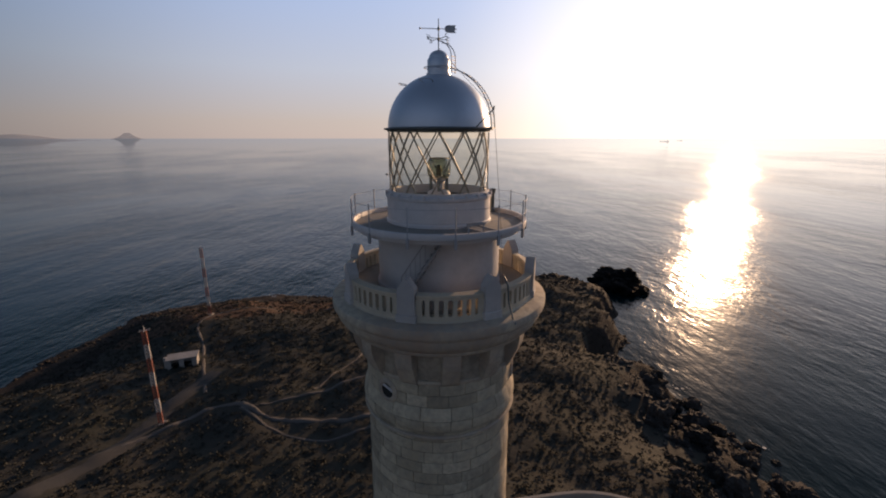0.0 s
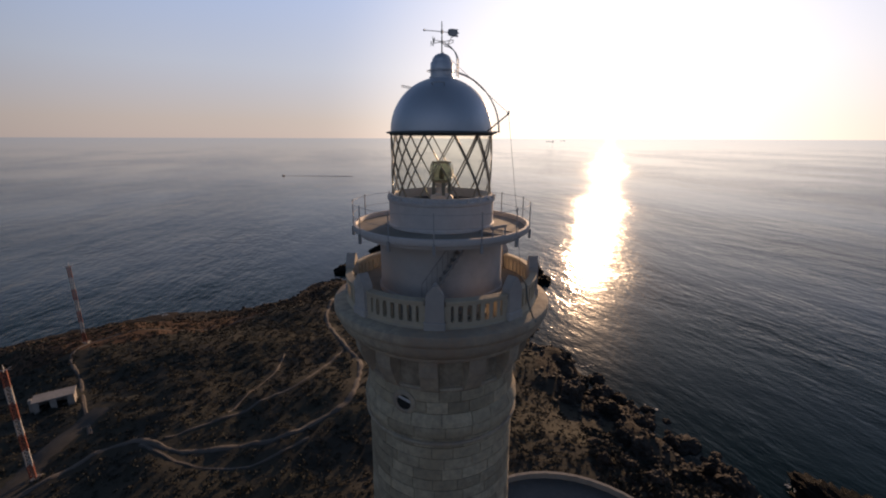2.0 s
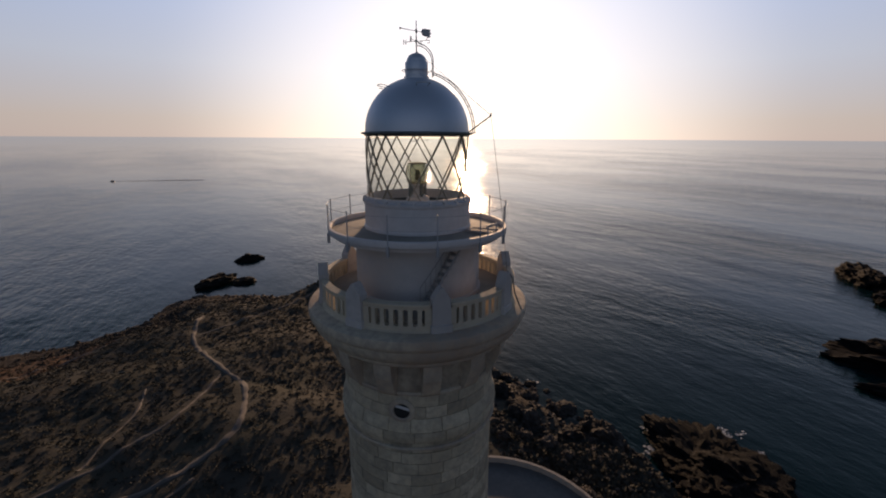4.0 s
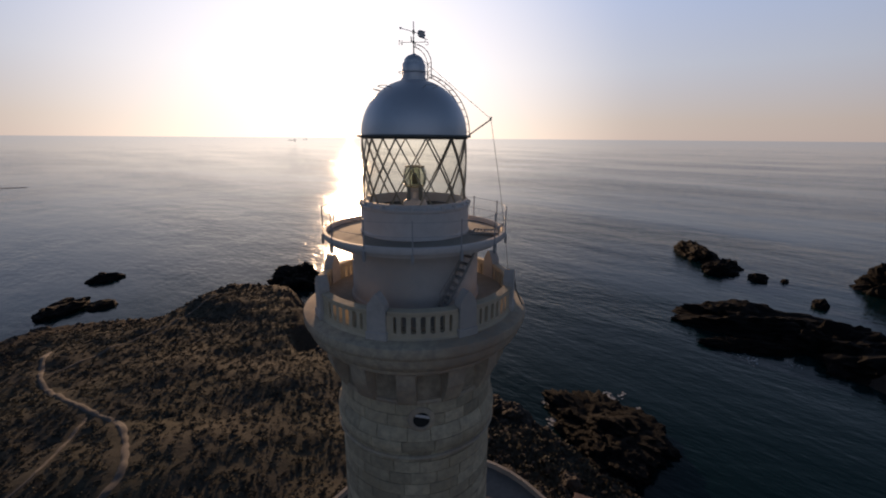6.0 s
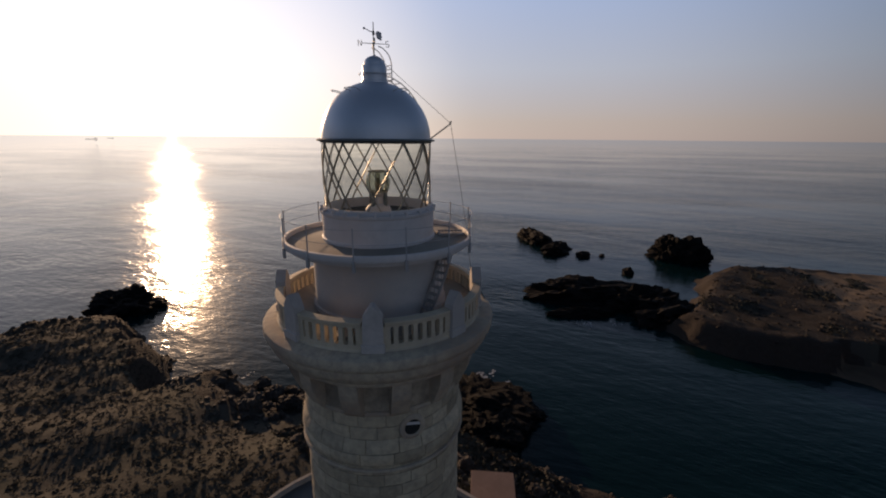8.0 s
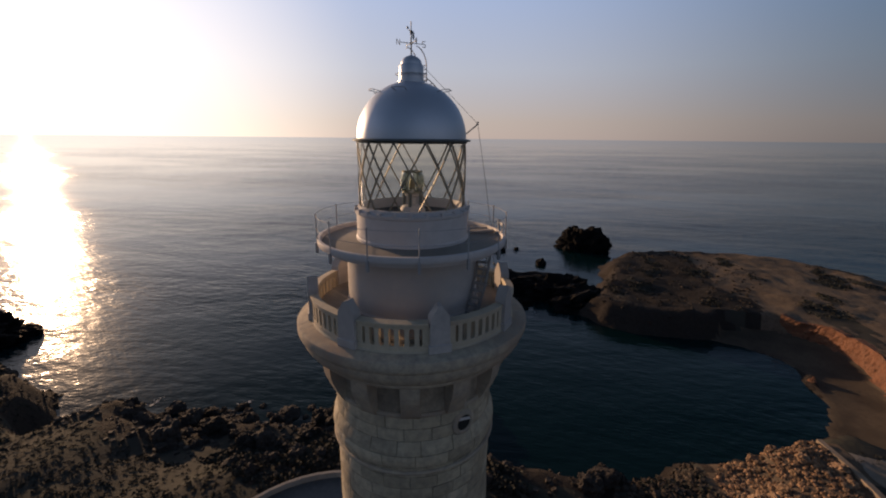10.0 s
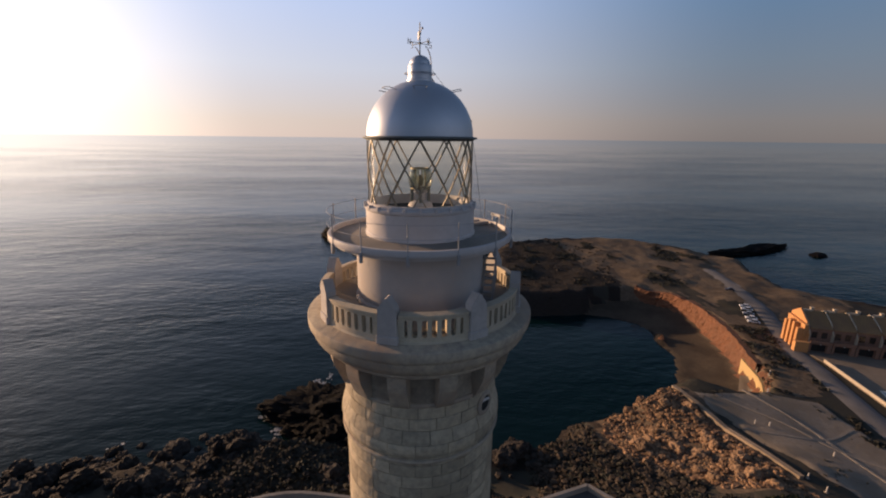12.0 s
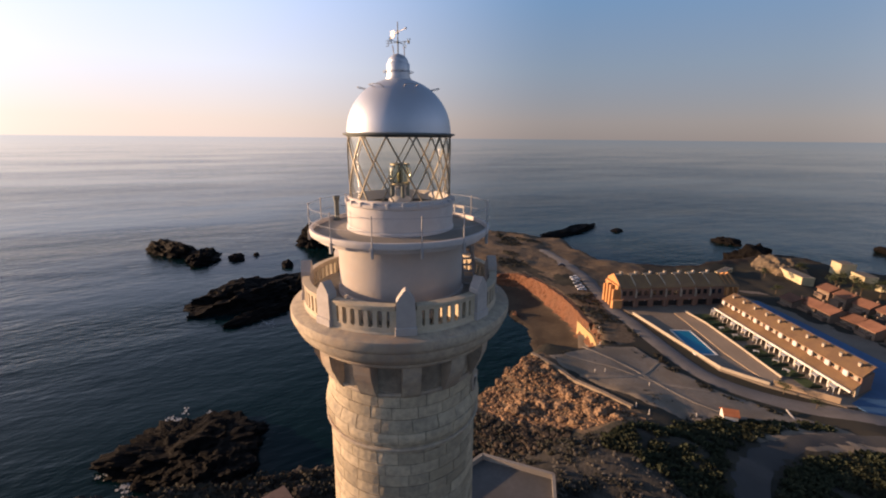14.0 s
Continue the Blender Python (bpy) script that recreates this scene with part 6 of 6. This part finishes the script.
# trees near the far houses
BARK = mat("bark", (0.10, 0.075, 0.05), 0.95, scale=2)
LEAF = mat("pine_leaves", (0.040, 0.055, 0.022), 0.9, vary=0.4, scale=0.6, bump=0, rnd=0.45, island=True)


def tree(h, spread, rnd):
    e = empty("tree")
    bm = bmesh.new()
    g = bmesh.ops.create_cone(bm, cap_ends=True, segments=8, radius1=0.28, radius2=0.12, depth=h * 0.6)["verts"]
    bmesh.ops.translate(bm, vec=(0, 0, h * 0.3), verts=g)
    tips = []
    for k in range(6):
        a = rnd.uniform(0, 360)
        p = polar(spread * rnd.uniform(0.4, 0.8), a, h * rnd.uniform(0.6, 0.9))
        rod(bm, (0, 0, h * rnd.uniform(0.4, 0.58)), p, 0.06, 5)
        tips.append(p)
    part("trunk", bm, BARK, e)
    v, f = [], []
    for k in range(520):
        c = rnd.choice(tips + [(0, 0, h * 0.8)])
        d = Vector((rnd.gauss(0, 1), rnd.gauss(0, 1), rnd.gauss(0, 0.6))) * spread * 0.24
        p = Vector(c) + d
        t = Vector((rnd.uniform(-1, 1), rnd.uniform(-1, 1), rnd.uniform(-0.5, 0.5))).normalized() * 0.35
        u = Vector((rnd.uniform(-1, 1), rnd.uniform(-1, 1), rnd.uniform(-0.5, 0.8))).normalized() * 0.35
        b = len(v)
        v += [tuple(p - t), tuple(p + t), tuple(p + u)]
        f.append((b, b + 1, b + 2))
    part("crown", (v, f), LEAF, e)
    return tagged(e, "dark rounded pine beside the far houses", "tree", group="trees of the estate")


trng = random.Random(21)
t0 = tree(6.5, 3.4, trng)
for i, (x, y, s) in enumerate([(88, -248, 1.2), (83, -252, 1.3), (78, -248, 1.1), (92, -258, 1.1), (74, -256, 1.3), (66, -250, 1.0), (60, -246, 1.1), (52, -240, 1.0), (110, -262, 1.0), (50, -228, 0.9), (96, -216, 0.7), (60, -210, 0.7), (46, -206, 0.7), (114, -238, 0.8), (44, -128, 0.55), (36, -128, 0.5)]):
    m = pose(x, y, EZ - 0.3, 0, 0, 47 * i) @ Matrix.Diagonal((s, s, s, 1))
    if i == 0:
        t0.matrix_basis = m
    else:
        c = copy_thing(t0, pose(x, y, EZ - 0.3, 0, 0, 47 * i))
        c.scale = (s, s, s)

# ---- out at sea: a boat with its wake, a ship, islands on the horizon ----
boat = empty("motor_boat", (-130, 965, 0.0), 165)
tagged(boat, "small dark motor boat under way", "boat")
bm = bmesh.new()
box(bm, -4, -1.2, -0.3, 3, 1.2, 1.0, bevel=0.3)
part("hull", bm, IRON, boat)
part("cabin", boxes((-1.5, -0.9, 1.0, 1.0, 0.9, 2.4), bevel=0.1), MWHITE, boat)
bm = bmesh.new()
a = [bm.verts.new(p) for p in ((-3, -1.5, 0.25), (-3, 1.5, 0.25), (-150, 9, 0.25), (-150, -3, 0.25))]
bm.faces.new(a)
wk = part("wake", bm, mat("ruffled_wake_water", (0.05, 0.052, 0.055), 0.6, vary=0.3, scale=0.3, bump=0.4))
wk.matrix_basis = boat.matrix_basis.copy()
tagged(wk, "thin dull wake trailing on the water", "wake", kind="stuff")


def far_z(r):
    return 0 if r < 1500 else 74 * ((r - 1500) / 3450) ** 2


HAZY = mat("hazy_island_rock", (0.62, 0.60, 0.64), 1.0, vary=0.2, scale=0.01, bump=0)
# seen through kilometres of bright air
hn, hl = HAZY.node_tree.nodes, HAZY.node_tree.links
veil = hn.new("ShaderNodeMixShader")
veil.inputs[0].default_value = 0.72
hl.new(hn["Principled BSDF"].outputs[0], veil.inputs[1])
hl.new(hn.new("ShaderNodeBsdfTransparent").outputs[0], veil.inputs[2])
hl.new(veil.outputs[0], hn["Material Output"].inputs["Surface"])


def ship(az, r, L):
    x, y, _ = polar(r, az, 0)
    e = empty("cargo_ship", (x, y, far_z(r)), az + 90)
    tagged(e, "distant dark cargo ship on the horizon", "ship")
    part("hull", boxes((-L / 2, -L * 0.07, -1, L / 2, L * 0.07, L * 0.07), bevel=L * 0.015), HAZY, e)
    part("superstructure", boxes((-L * 0.42, -L * 0.05, L * 0.07, -L * 0.25, L * 0.05, L * 0.17)), HAZY, e)


ship(63.35, 4300, 75)
ship(61.8, 4500, 45)


def island(az, r, w, h):
    """A long low hill with an uneven ridge, seen edge-on."""
    x, y, _ = polar(r, az, 0)
    v, f = [], []
    n = 40
    for i in range(n + 1):
        t = i / n * 2 - 1
        ridge = h * (math.exp(-(t * 2.0) ** 2) + 0.12 * noise.noise((t * 4, w, 1.0))) * (1 - t * t)
        for k, (d, q) in enumerate(((-0.5, -0.3), (-0.2, 0.6), (0.0, 1.0), (0.25, 0.5), (0.5, -0.3))):
            v.append((d * w * 0.5, t * w, max(ridge, 0) * q - (6 if q < 0 else 0)))
    for i in range(n):
        for k in range(4):
            a = i * 5 + k
            f.append((a, a + 1, a + 6, a + 5))
    o = part("island", (v, f), HAZY, smooth=True)
    o.matrix_basis = pose(x, y, far_z(r), 0, 0, az)
    tagged(o, "hazy blue island on the horizon", "island")


island(125.8, 4880, 150, 54)
island(134.5, 4650, 520, 46)

# low annex on the seaward slope below the terrace
ann = empty("small_annex", (44.5, 8, 18.5), 20)
tagged(ann, "low annex with a dusty pink flat roof", "building")
part("wall", boxes((-3, -3.5, -3, 3, 3.5, 4.6)), PARA, ann)
part("roof", boxes((-3.2, -3.7, 4.602, 3.2, 3.7, 4.85), bevel=0.04), mat("pink_roof", (0.17, 0.11, 0.09), 0.9, vary=0.3, scale=1.0), ann)
part("door", boxes((-3.04, -0.6, 0, -3.003, 0.6, 2.2)), DARK, ann)

TRACKM = mat("worn_pale_gravel", (0.225, 0.196, 0.162), 0.95, vary=0.3, scale=0.8)
STRIP = np.array([(84, -117), (70, -112.5), (58, -111), (48, -112.5), (38, -117), (37, -115), (48, -109.5), (58, -107.5), (72, -108.5), (86, -113)], float)
o = part("roadside_scrub", scrub(scatter(STRIP, 150, srng, lambda x, y: fbm(x / 6, y / 6, 3) > 0.0), 0.6, srng, 12), SCRUB)
tagged(o, "dark clumps of scrub along the roadside", "scrub", kind="stuff")
o = part("lot_stones", stones(scatter(LOT, 260, srng), 0.08, 0.4, srng), BOULD2)
tagged(o, "small stones strewn over the gravel lot", "stones", kind="stuff")
for pts in ([(84, -82), (72, -92), (62, -97), (52, -108)], [(70, -79), (66, -95), (70, -108)], [(88, -92), (70, -97), (48, -98), (30, -112)]):
    o = part("wheel_track", ribbon(pts, 0.7, 0.32, wobble=0.5), TRACKM, smooth=True)
    tagged(o, "pale wheel track worn across the gravel lot", "track", kind="structure")

o = part("lot_scrub", scrub(scatter(LOT, 120, srng, lambda x, y: fbm(x / 9 + 3, y / 9, 3) > 0.22), 0.45, srng, 9), SCRUB)
tagged(o, "sparse low scrub on the gravel lot", "scrub", kind="stuff")

# ---- the ashlar of the visible shaft, block by block ----
ZC, CH = 63.3, 0.5


def block_mesh(z0, z1, wide, key):
    n, rows = 4, 4
    g = 0.012
    v, f = [], []
    for q in range(rows):
        z = z0 + g + (z1 - z0 - 2 * g) * q / (rows - 1)
        for i in range(n + 1):
            a = radians(wide * (i / n - 0.5)) * (1 - 2 * g / (radians(wide) * 3.2))
            r = shaft_r(z) - (0.012 if i in (0, n) or q in (0, rows - 1) else 0.0)
            v.append((r * math.cos(a), r * math.sin(a), z))
    for q in range(rows - 1):
        for i in range(n):
            p = q * (n + 1) + i
            f.append((p, p + 1, p + n + 2, p + n + 1))
    rim = [i for i in range(n + 1)] + [(q + 1) * (n + 1) - 1 for q in range(1, rows)] + [(rows - 1) * (n + 1) + i for i in range(n - 1, -1, -1)] + [q * (n + 1) for q in range(rows - 2, 0, -1)]
    base = len(v)
    for i in rim:
        x, y, z = v[i]
        k = 3.05 / math.hypot(x, y)
        v.append((x * k, y * k, z))
    for i in range(len(rim)):
        j = (i + 1) % len(rim)
        f.append((rim[i], base + i, base + j, rim[j]))
    me = bpy.data.meshes.new("block")
    me.from_pydata(v, [], f)
    me.materials.append(STONE)
    return me


brng = random.Random(5)
for c in range(15):
    z0 = ZC + CH * c
    wides = (15.0, 18.0, 21.0)
    ms = {w: block_mesh(z0, z0 + CH, w, w) for w in wides}
    order = [15.0] * 6 + [18.0] * 8 + [21.0] * 6
    brng.shuffle(order)
    a = brng.uniform(0, 18)
    for w in order:
        o = new("block", ms[w])
        o.parent = tower
        o.matrix_basis = TZ @ pose(0, 0, 0, 0, 0, a + w / 2) @ Matrix.Diagonal((1 + brng.uniform(-0.002, 0.003),) * 2 + (1, 1))
        a += w
